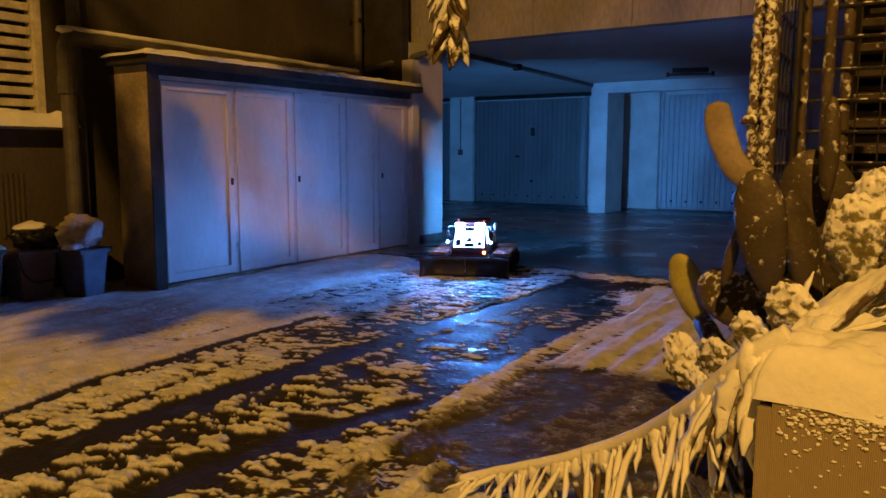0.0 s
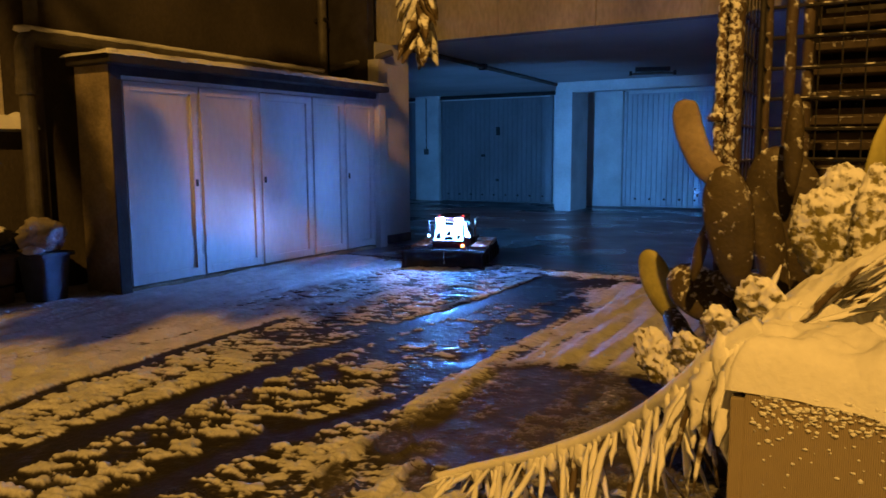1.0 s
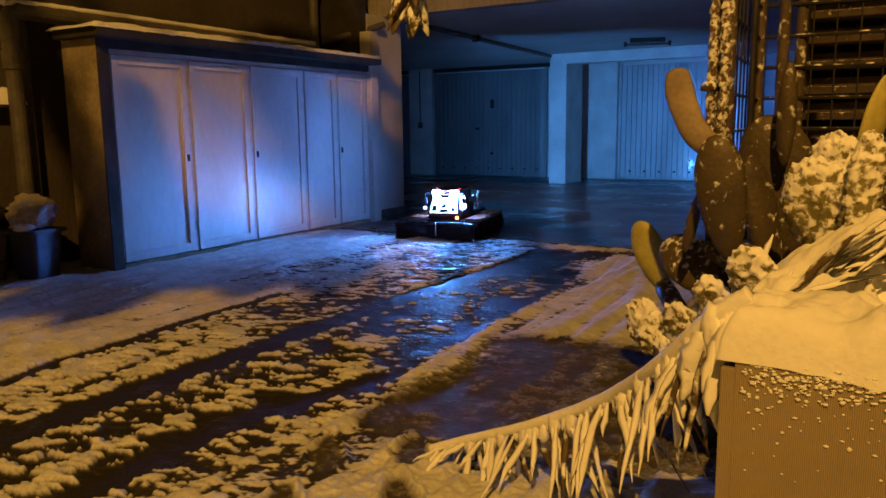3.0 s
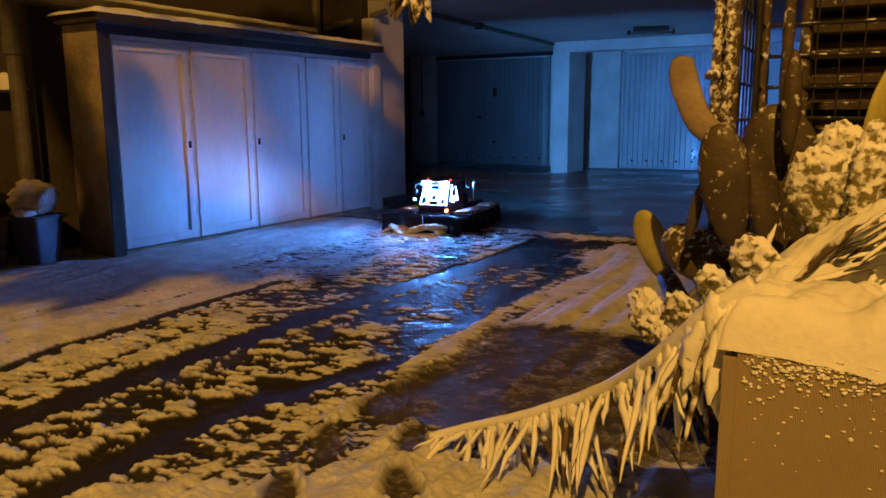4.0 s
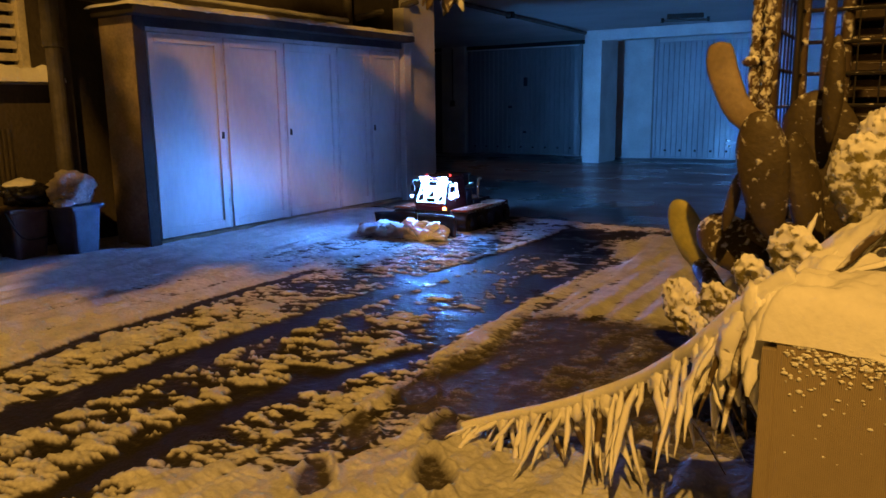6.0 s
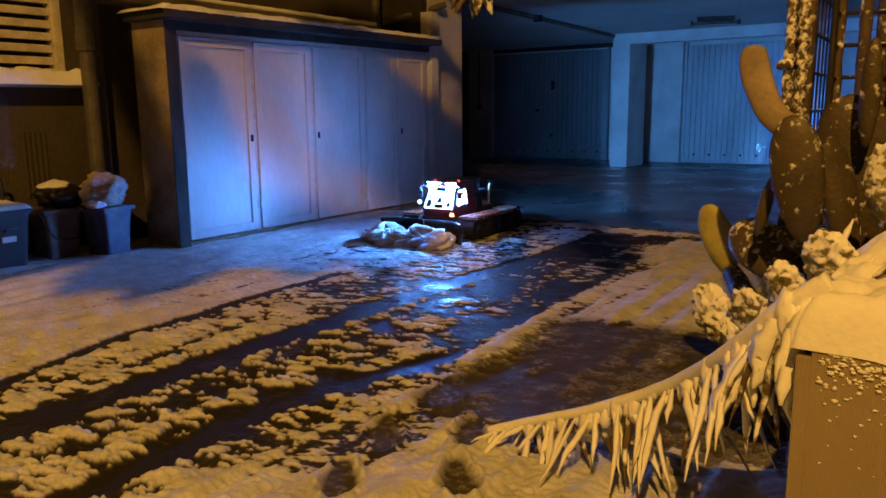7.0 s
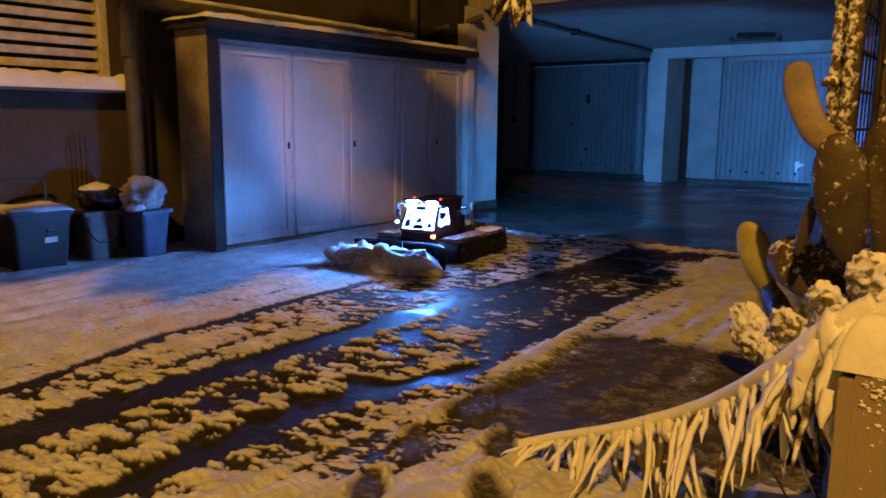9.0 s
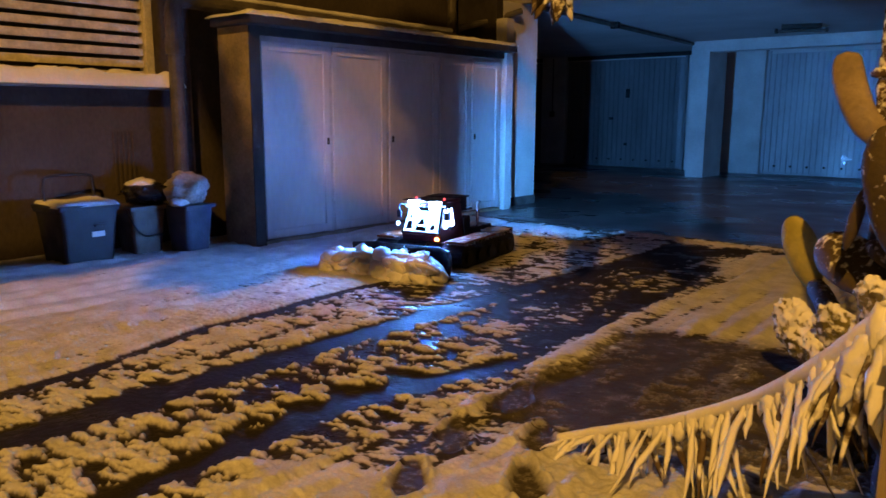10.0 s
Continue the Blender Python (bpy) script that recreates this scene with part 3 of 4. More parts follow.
part("post", boxed(FX - 0.04, FX, 6.35, 6.388, 0.04, 1.583, bevel=0.003), FRAME, cup)
part("head_rail", boxed(FX - 0.04, FX + 0.002, 3.31, 6.38, 1.55, 1.584, bevel=0.003), FRAME, cup)


def ridge_snow(name, x0, x1, y0, y1, z, h, label, seed, cell=0.02, mat=None):
    """Snow lying along a ledge, rounded at its edges."""
    ob = sheet(name, x0, x1, y0, y1, cell, mat or SNOW, lambda x, y: -0.01 + (h + 0.01) * np.minimum(1, 3.2 * np.sqrt(np.clip(
        np.minimum(np.minimum(x - x0, x1 - x) / (x1 - x0), np.minimum(y - y0, y1 - y) / (y1 - y0) * 3), 0, 1)))
        * (0.55 + 0.8 * fbm(x * 9 + seed, y * 9, 4)))
    ob.location.z = z
    return tagged(ob, label, "snow", kind="stuff")


ridge_snow("snow_layer", -5.13, -4.61, 3.10, 6.43, 1.712, 0.035, "snow lying along the cupboard roof", 3)

# drain pipe over the cupboards with its drop at the end
dp = empty("waste_pipe", pose(0, 0, 0), "fat grey waste pipe along the house wall", "pipe")
part("pipe_run", tube(bmesh.new(), curve([(-5.26, 6.15, 1.80), (-5.26, 4.5, 1.82), (-5.26, 3.1, 1.84), (-5.26, 2.98, 1.83),
                                         (-5.26, 2.93, 1.76), (-5.26, 2.93, 1.5)], 40), 0.062, 14), PIPE, dp)
part("down_pipe", tube(bmesh.new(), [(-5.26, 2.93, 1.52), (-5.26, 2.93, 0.0)], 0.055, 14), PIPE, dp)
part("collar", tube(bmesh.new(), [(-5.26, 2.93, 1.44), (-5.26, 2.93, 1.56)], 0.072, 14), PIPE, dp)
part("down_pipe", tube(bmesh.new(), [(-5.37, 3.06, 0.0), (-5.37, 3.06, 3.5)], 0.05, 12), PIPE, dp)
bm = bmesh.new()
tube(bm, curve([(-5.26, 6.1, 1.868), (-5.26, 4.5, 1.888), (-5.26, 3.05, 1.905), (-5.26, 2.95, 1.885)], 60), 0.05, 10, wobble=0.14, seed=4)
bmesh.ops.scale(bm, vec=(1, 1, 0.5), space=Matrix.Translation((0, 0, -1.88)), verts=bm.verts)
tagged(put("snow_layer", bm, SNOW, smooth=True), "thin line of snow on the fat pipe", "snow", kind="stuff")
gut = empty("rain_pipe", pose(0, 0, 0), "rain pipe bending down at the house corner", "pipe")
part("down_pipe", tube(bmesh.new(), [(-5.36, 6.25, 1.72), (-5.36, 6.25, 6)], 0.05, 12), PIPE, gut)
part("bend", tube(bmesh.new(), curve([(-5.30, 6.30, 1.92), (-5.0, 6.5, 2.0), (-4.80, 6.74, 2.10)], 12), 0.035, 10), PIPE, gut)
part("bracket", boxed(-5.44, -5.30, 6.22, 6.28, 2.4, 2.44), DARK, gut)
# darker than the house wall beside it
setting("wall_return", boxed(-5.45, -4.905, 6.44, 6.549, 1.72, 6.0), EDGE_AND_SHADE, "dark wall above the cupboard end", "wall")

# ---- shuttered window ----
win = empty("window_1", pose(WX, 0, 0), "window with pale roller shutter slats dusted with snow", "window", kind="structure")
part("window_frame", boxed(-0.10, 0.012, 2.80, 2.86, 1.25, 2.35, bevel=0.004), SHUTTER, win)
part("window_frame", boxed(-0.10, 0.012, 1.20, 1.26, 1.25, 2.35, bevel=0.004), SHUTTER, win)
for i in range(13):
    z = 1.262 + i * 0.084
    part("slat", boxed(-0.06, -0.022, 1.262, 2.798, z, z + 0.054, bevel=0.008), SHUTTER, win)
part("backing", boxed(-0.12, -0.10, 1.2, 2.86, 1.22, 2.35), DARK, win)
part("window_sill", boxed(-0.12, 0.13, 1.10, 3.00, 1.185, 1.225, bevel=0.005), STONE, win)
lip = bmesh.new()
tube(lip, [(-4.637 + 0.006 * math.sin(i * 1.7), 3.13 + i * 0.0327, 1.716 + 0.004 * math.sin(i * 0.9)) for i in range(101)], 0.019, 8, wobble=0.22, seed=4)
tagged(put("snow_lip", lip, SNOW, smooth=True), "rounded lip of snow along the cupboard roof edge", "snow", kind="stuff")
ridge_snow("snow_layer", WX - 0.1, WX + 0.17, 1.10, 3.02, 1.21, 0.10, "snow lying on the window sill", 8)
vent = empty("wall_vent", pose(WX, 2.50, 0.42), "flush slotted vent in the house wall", "vent")
for i in range(5):
    part("slat", boxed(-0.01, 0.012, i * 0.036, i * 0.036 + 0.02, 0, 0.46, bevel=0.004), HOUSE, vent)


# ---- bins ----
def bin_body(w, d, h, taper, wall=0.006):
    bm = bmesh.new()
    def ring(sx, sy, z):
        pts = []
        for cx, cy in ((1, 1), (-1, 1), (-1, -1), (1, -1)):
            for k in range(4):
                a = math.atan2(cy, cx) - math.pi / 4 + k / 3 * math.pi / 2
                pts.append(bm.verts.new((cx * (sx - 0.03) + 0.03 * math.cos(a), cy * (sy - 0.03) + 0.03 * math.sin(a), z)))
        return pts
    rings = [ring(d / 2 * taper, w / 2 * taper, 0), ring(d / 2, w / 2, h), ring(d / 2 + 0.012, w / 2 + 0.012, h), ring(d / 2 + 0.012, w / 2 + 0.012, h + 0.018),
             ring(d / 2 - wall, w / 2 - wall, h + 0.018), ring(d / 2 * taper - wall, w / 2 * taper - wall, 0.01)]
    for a, b in zip(rings, rings[1:]):
        for j in range(16):
            bm.faces.new((a[j], a[(j + 1) % 16], b[(j + 1) % 16], b[j]))
    bm.faces.new(rings[0][::-1])
    bm.faces.new(rings[-1])
    return bm


b0 = empty("waste_bin", pose(-5.22, 2.10, 0, 0, 0, 4), "dark plastic waste bin with upright handle and snowy lid", "bin", "bins by the wall")
part("body", bin_body(0.40, 0.36, 0.36, 0.84), PLASTIC_DARK, b0)
part("lid", boxed(-0.19, 0.195, -0.215, 0.215, 0.375, 0.41, bevel=0.012), PLASTIC_DARK, b0)
part("handle", tube(bmesh.new(), curve([(-0.08, -0.17, 0.40), (-0.08, -0.17, 0.54), (-0.08, -0.13, 0.59), (-0.08, 0.13, 0.59), (-0.08, 0.17, 0.54), (-0.08, 0.17, 0.40)], 30), 0.011, 8), PLASTIC_DARK, b0)
part("label_panel", boxed(0.172, 0.182, 0.0, 0.09, 0.19, 0.225), PAPER, b0, "small white paper label")
part("catch", boxed(0.17, 0.195, 0.02, 0.10, 0.255, 0.275, bevel=0.004), PLASTIC_DARK, b0)
ridge_snow("snow_layer", -5.41, -5.02, 1.89, 2.31, 0.408, 0.022, "thin snow on the dark bin's lid", 12, 0.015)
b1 = empty("waste_bin", pose(-5.22, 2.55, 0, 0, 0, 2), "brown-grey plastic bin with a strap across it", "bin", "bins by the wall")
part("body", bin_body(0.27, 0.26, 0.335, 0.80), PLASTIC_BROWN, b1)
part("rim", boxed(-0.145, 0.15, -0.152, 0.152, 0.33, 0.36, bevel=0.008), PLASTIC_BROWN, b1)
part("strap", tube(bmesh.new(), curve([(0.10, -0.155, 0.34), (0.137, -0.13, 0.24), (0.137, -0.05, 0.15), (0.135, 0.11, 0.15)], 16), 0.007, 6), DARK, b1)
b2 = empty("waste_bin", pose(-5.03, 2.83, 0, 0, 0, 10), "grey-blue plastic bin, bag on top", "bin", "bins by the wall")
part("body", bin_body(0.25, 0.25, 0.335, 0.80), PLASTIC_BLUE, b2)
part("rim", boxed(-0.14, 0.14, -0.14, 0.14, 0.326, 0.355, bevel=0.008), PLASTIC_BLUE, b2)
bg = tagged(put("bin_bag", lump(bmesh.new(), (-5.20, 2.60, 0.445), (0.13, 0.155, 0.088), 3, 0.3, 4), BAG_BLACK, smooth=True),
            "tied black bin bag lying on the brown bin", "bag")
tagged(put("snow_layer", lump(bmesh.new(), (-5.22, 2.58, 0.51), (0.09, 0.11, 0.035), 5, 0.4, 3), SNOW, smooth=True), "patch of snow on the black bag", "snow", kind="stuff")
tagged(put("bin_bag", lump(bmesh.new(), (-5.04, 2.83, 0.47), (0.14, 0.16, 0.12), 9, 0.28, 4), BAG_WHITE, smooth=True),
       "crumpled translucent pale bag on the blue bin", "bag")
tagged(put("snow_layer", lump(bmesh.new(), (-4.98, 2.73, 0.38), (0.06, 0.07, 0.03), 6, 0.4, 3), SNOW, smooth=True), "clump of snow on the bin's rim", "snow", kind="stuff")


# ---- planter box with its snow ----
bx = empty("planter_box", pose(-0.190, 1.20, 0), "taupe planter with fine upright ribs, flecked with snow", "planter")
part("front_panel", boxed(0.012, 1.4, 0, 0.02, 0, 0.605), SCREEN, bx)
part("corner_post", boxed(-0.012, 0.012, -0.004, 0.03, 0, 0.585, bevel=0.003), SCREEN, bx)
# side far darker than the taupe front
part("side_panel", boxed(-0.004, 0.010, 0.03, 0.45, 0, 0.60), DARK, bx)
part("soil", boxed(0.012, 1.4, 0.05, 0.9, 0.0, 0.56), PIER, bx)
rnd = random.Random(5)
fleck = bmesh.new()
for i in range(340):
    u, v = rnd.random() * 0.42 + 0.02, 0.603 - abs(rnd.gauss(0, 0.035 if i % 3 else 0.10))
    s = rnd.uniform(0.0012, 0.0042)
    lump(fleck, (-0.185 + u, 1.1985, v), (s * rnd.uniform(0.8, 1.6), 0.0012, s * rnd.uniform(0.6, 1.2)), i, 0.9, 1)
for i in range(260):
    u, v = rnd.random() * 0.5 + 0.02, 0.590 - abs(rnd.gauss(0, 0.022))
    s = rnd.uniform(0.0014, 0.0036)
    lump(fleck, (-0.185 + u, 1.1975, v), (s * rnd.uniform(0.9, 1.8), 0.0022, s * rnd.uniform(0.5, 1.0)), 400 + i, 0.8, 2)
tagged(put("snow_flecks", fleck, SNOW, smooth=True), "flecks of blown snow on the planter's face", "snow", kind="stuff")


def bank(x, y):
    """Snow heaped on the planter, rising away over the buried leaves."""
    n1, n2 = fbm(x * 9 + 3, y * 9, 4), fbm(x * 30, y * 30 + 4, 3)
    edge = np.minimum(y - 1.196 + 0.012 * (fbm(x * 16, x * 0 + 2.2, 3) - 0.5), (x + 0.212) * 0.9)
    lip = np.clip(edge / 0.055, 0, 1) * np.clip((y - 1.1965) / 0.012, 0, 1)
    low = 0.597 - 0.022 * fbm(x * 30 + 6, x * 0, 3) * step(-0.12, 0.05, x)
    top = 0.700 + 0.02 * (n1 - 0.5) * 2 + 0.12 * step(1.40, 1.62, y) * step(-0.17, 0.04, x) + 0.06 * step(0.05, 0.4, x)
    hole = step(0.52, 0.62, fbm(x * 12 + 8, y * 20, 3)) * band(y + 0.2 * x, 1.38, 1.50, 0.04)
    return low + (top - low) * np.sqrt(1 - (1 - lip) ** 2) - 0.05 * hole + lip * (0.045 * (n1 - 0.5) + 0.020 * (n2 - 0.5))


tagged(sheet("snow_bank", -0.212, 1.0, 1.196, 1.68, 0.006, SNOW, bank), "thick cap of snow over the planter and its leaves", "snow", kind="stuff")


# ---- palm fronds ----
def leaflet(bm, a, d, length, width, droop, seed, thick=0.007):
    """A snow-laden leaflet: a flat tapering blade that sags."""
    rnd = random.Random(seed)
    d = Vector(d).normalized()
    side = d.cross(Vector((0.2, -0.6, 0.5))).normalized()
    up = side.cross(d).normalized()
    rings = []
    n = 7
    p = Vector(a)
    for i in range(n + 1):
        k = i / n
        w = width * (0.45 + 1.1 * math.sin(math.pi * min(1, k * 1.05)) ** 0.7) * (1 - 0.5 * k ** 4) * rnd.uniform(0.72, 1.28)
        t = thick * (1.15 - 0.7 * k) * rnd.uniform(0.65, 1.4)
        rings.append([bm.verts.new(p + side * w * s + up * t * q) for s, q in ((0.5, 0), (0.25, 1), (-0.25, 1), (-0.5, 0), (-0.25, -0.8), (0.25, -0.8))])
        d = (d + Vector((0, 0, -droop / n))).normalized()
        p = p + d * length / n + side * rnd.uniform(-0.004, 0.004)
    for u, v in zip(rings, rings[1:]):
        for j in range(6):
            bm.faces.new((u[j], u[(j + 1) % 6], v[(j + 1) % 6], v[j]))
    bm.faces.new(rings[0][::-1])
    bm.faces.new(rings[-1])


RACHIS = curve([(-0.17, 1.30, 0.69), (-0.25, 1.31, 0.625), (-0.36, 1.40, 0.50), (-0.55, 1.585, 0.325), (-0.78, 1.66, 0.185), (-1.0, 1.69, 0.085), (-1.12, 1.68, 0.035)], 60)
frond = empty("palm_frond", pose(0, 0, 0), "drooping palm frond laden with snow, hanging over the planter", "palm frond")
part("rachis", tube(bmesh.new(), RACHIS, 0.014, 8, 0.006), DRY, frond, smooth=True)
bm = bmesh.new()
tube(bm, [p + Vector((0, -0.004, 0.010)) for p in RACHIS], lambda k: 0.021 - 0.008 * k, 12, wobble=0.10, seed=2)
bmesh.ops.smooth_vert(bm, verts=bm.verts, factor=0.5, use_axis_x=True, use_axis_y=True, use_axis_z=True)
part("rachis_snow", bm, SNOW, frond, "rope of snow along the stem", smooth=True)
rnd = random.Random(11)
for i in range(40):
    k = 0.06 + 0.93 * i / 39
    p = RACHIS[int(k * 60)]
    lean = -0.9 + 1.5 * k + rnd.gauss(0, 0.62)
    d = (-lean * 0.75, -0.70 + rnd.uniform(-0.35, 0.2), -0.58 + rnd.uniform(-0.2, 0.15) + 0.2 * (k > 0.85))
    bm = bmesh.new()
    big = k < 0.30
    if big:
        d = (rnd.uniform(-0.25, 0.30), rnd.uniform(-0.30, 0.05), -0.75)
    leaflet(bm, p + Vector((0, -0.008, -0.002)), d, rnd.uniform(0.10, 0.31) * (1 - 0.3 * k) * (0.75 if big else 1), rnd.uniform(0.010, 0.019) * (1.9 if big else 1) * (1 - 0.25 * k),
            rnd.uniform(-0.3, 0.7), i, 0.013 if big else rnd.uniform(0.006, 0.011))
    part("leaflet", bm, LEAFLET if i % 5 == 0 else SNOW, frond, smooth=True)
bm = bmesh.new()
for i in range(54):
    k = 0.04 + 0.88 * i / 53
    p = RACHIS[int(k * 60)]
    s = rnd.uniform(0.008, 0.030) * (1 - 0.55 * k)
    lump(bm, p + Vector((rnd.uniform(-0.01, 0.01), -0.012, -s * rnd.uniform(0.3, 1.3))), (s * rnd.uniform(0.6, 1.1), s * 0.6, s * rnd.uniform(1.0, 2.6)), i, 0.5, 2)
tagged(part("hanging_snow", bm, SNOW, frond, "snow sagging between the leaflets", smooth=True), kind="stuff")
for i in range(26):
    k = 0.08 + 0.8 * i / 25
    p = RACHIS[int(k * 60)]
    bm = bmesh.new()
    leaflet(bm, p, (0.1 + rnd.uniform(-0.5, 0.6), -0.1 + rnd.uniform(-0.4, 0.3), -0.65), rnd.uniform(0.18, 0.30), rnd.uniform(0.008, 0.014), 0.6, 70 + i, 0.004)
    part("leaflet", bm, LEAFLET if i % 2 else DRY, frond, smooth=True)

# the palm beside the viewer, whose frond tip hangs into view and whose crown shades the cupboards
palm = empty("palm_tree", pose(0, 0, 0), "snow-dusted palm, one drooping frond tip hanging low", "palm")
CROWN = Vector((-0.55, -0.80, 4.45))
part("trunk", tube(bmesh.new(), curve([(-2.6, -3.2, 0), (-2.5, -2.9, 1.2), (-1.9, -2.1, 3.1), (-1.2, -1.4, 4.1), CROWN], 24), 0.15, 12, 0.11, wobble=0.12), DRY, palm)
rnd = random.Random(3)


def palm_frond(pts, count, length, seed, mats, wide=0.02, first=0.12):
    stem = curve(pts, 40)
    fr = part("frond", tube(bmesh.new(), stem, 0.012, 6, 0.005), DRY, palm, smooth=True)
    rnd = random.Random(seed)
    groups = {}
    for i in range(count):
        k = first + (1 - first) * i / (count - 1)
        q = min(39, int(k * 40))
        p, d = stem[q], (stem[q + 1] - stem[q]).normalized()
        s = -1 if i % 2 else 1
        side = d.cross(Vector((0, 0, 1))).normalized() * s
        way = side * 0.8 + d * 0.75 + Vector((0, 0, -0.35 + rnd.uniform(-0.15, 0.15)))
        m = mats[0] if s < 0 else mats[1]
        bm = groups.setdefault(m.name, (bmesh.new(), m))[0]
        leaflet(bm, p, way, length * (0.55 + 0.45 * math.sin(math.pi * k)) * rnd.uniform(0.85, 1.15), wide * rnd.uniform(0.8, 1.3), 0.6, seed * 100 + i, 0.006)
    for bm, m in groups.values():
        tagged(part("foliage", bm, m, fr, smooth=True), kind="stuff")


palm_frond([CROWN, (-1.5, 0.2, 4.8), (-1.55, 1.4, 4.2), (-1.62, 2.2, 2.7), (-1.64, 2.38, 1.80), (-1.635, 2.4, 1.47)], 180, 0.25, 1, (LEAFLET, DRY), 0.030)
for seed, (a, r, rise, drop) in enumerate(((0, 0.8, 0.3, -0.1), (28, 0.85, 0.4, 0.1), (55, 0.75, 0.5, 0.3), (85, 0.7, 0.4, 0.0), (115, 0.8, 0.35, 0.0), (132, 0.9, 0.4, 0.1),
                                           (100, 0.45, 0.5, 0.45), (40, 0.5, 0.6, 0.55),
                                           (300, 0.62, 0.1, 0.0), (246, 0.80, -0.05, -0.30), (258, 0.72, -0.05, -0.30))):
    u = Vector((math.cos(radians(a)), math.sin(radians(a)), 0))
    palm_frond([CROWN, CROWN + u * r * 0.4 + Vector((0, 0, rise)), CROWN + u * r * 0.75 + Vector((0, 0, rise * 0.9)), CROWN + u * r + Vector((0, 0, drop))], 76, 0.32, 20 + seed, (LEAFLET, DRY), 0.036, 0.15)

palm_frond([CROWN, (-0.72, -1.25, 4.50), (-0.98, -1.05, 4.52), (-1.30, -0.68, 4.46)], 70, 0.15, 60, (LEAFLET, DRY), 0.022, 0.22)
# unseen leaf bundle, added to throw a diagonal shadow on pier and house wall
bm = bmesh.new()
for i in range(9):
    tube(bm, curve([(-1.34 + 0.012 * (i % 3 - 1), -1.20 + 0.02 * (i // 3 - 1), 5.05), (-1.28 + 0.035 * (i % 3 - 1), -1.05 + 0.02 * (i // 3 - 1), 4.50),
                    (-1.21 + 0.05 * (i % 3 - 1), -0.86 + 0.02 * (i // 3 - 1), 3.88)], 14), 0.040, 7, 0.022, wobble=0.2, seed=i)
tube(bm, curve([CROWN, (-1.0, -1.05, 4.95), (-1.30, -1.18, 5.09), (-1.34, -1.20, 5.02)], 12), 0.014, 6)
part("leaf_shade_bundle", bm, DRY, palm, "unseen bundle of dry leaves added to shade the pier")


# ---- prickly pear ----
def cactus_pad(bm, a, b, width, thick, normal, seed, bend=0.0, snow=0.0):
    """A flat egg-shaped pad from its foot a to its tip b."""
    a, b = Vector(a), Vector(b)
    up = b - a
    h = up.length
    up.normalize()
    n = Vector(normal)
    n = (n - up * n.dot(up)).normalized()
    side = up.cross(n)
    r = bmesh.ops.create_uvsphere(bm, u_segments=64 if snow else 20, v_segments=44 if snow else 14, radius=1)
    off = Vector((seed * 3.1, seed * 1.7, 0))
    for v in r["verts"]:
        x, y, z = v.co
        k = (z + 1) / 2
        wide = width / 2 * (0.62 + 0.5 * k - 0.12 * k * k)
        rough = 1 + 0.07 * noise.noise(v.co * 2.3 + off)
        v.co = a + up * (h * k) + side * (x * wide * rough + bend * h * (k - 0.15) ** 2) + n * (y * thick / 2 * rough)
        if snow:
            out = (side * x + n * y * 0.8 + up * z).normalized()
            clot = noise.noise(v.co * 55 + off) + 0.6 * noise.noise(v.co * 120 + off) + 0.35 * max(0, out.z)
            v.co += out * snow * max(0.0, clot) ** 0.8


cac = empty("prickly_pear", pose(0, 0, 0), "large prickly pear with bare and snow-patched pads", "cactus")


def pad(a, b, w, th, n, mat, seed, bend=0.0, label=""):
    bm = bmesh.new()
    cactus_pad(bm, a, b, w, th, n, seed, bend, 0.013 if mat is PAD_SNOW else 0.0)
    return part("pad", bm, mat, cac, label, smooth=True)


V = (-0.35, -0.9, 0.1)
bm = bmesh.new()
tube(bm, curve([(-0.325, 1.885, 0.950), (-0.370, 1.89, 0.952), (-0.415, 1.90, 0.985), (-0.448, 1.905, 1.045), (-0.468, 1.91, 1.105), (-0.474, 1.912, 1.160)], 26),
     lambda k: 0.004 + 0.036 * math.sqrt(max(0, 1 - abs(2 * k - 1) ** 5)) * (0.80 + 0.22 * k), 14, wobble=0.03)
bmesh.ops.scale(bm, vec=(1, 0.42, 1), space=Matrix.Translation((0, -1.90, 0)), verts=bm.verts)
part("pad", bm, PAD_EAR, cac, "long pale ear-shaped pad, bare of snow", smooth=True)
pad((-0.315, 1.88, 0.66), (-0.365, 1.87, 0.985), 0.150, 0.055, (0.0, -0.98, 0.1), PAD, 1)
pad((-0.22, 1.97, 0.60), (-0.29, 1.96, 0.93), 0.12, 0.06, (0.75, -0.6, 0.1), PAD, 21)
pad((-0.185, 2.12, 0.60), (-0.275, 2.10, 1.035), 0.245, 0.075, (0.05, -0.98, 0.1), PAD, 2)
pad((-0.215, 2.0, 0.90), (-0.212, 2.0, 1.17), 0.05, 0.05, (0.9, -0.3, 0), PAD, 3)
pad((-0.45, 1.96, 0.66), (-0.415, 1.95, 0.825), 0.04, 0.035, (0.9, -0.3, 0), PAD, 4)
pad((-0.62, 2.42, 0.44), (-0.712, 2.40, 0.685), 0.135, 0.05, (-0.2, -0.9, 0.2), PAD_BARE, 5, label="yellow-green bare pad")
pad((-0.34, 2.02, 0.535), (-0.565, 2.2, 0.655), 0.175, 0.06, (0.3, -0.93, 0.2), PAD, 6)
pad((-0.30, 2.05, 0.60), (-0.43, 2.12, 0.665), 0.075, 0.05, (0.1, -0.7, 0.6), PAD, 7)
pad((-0.20, 1.62, 0.60), (-0.235, 1.60, 0.735), 0.13, 0.055, V, PAD_SNOW, 8)
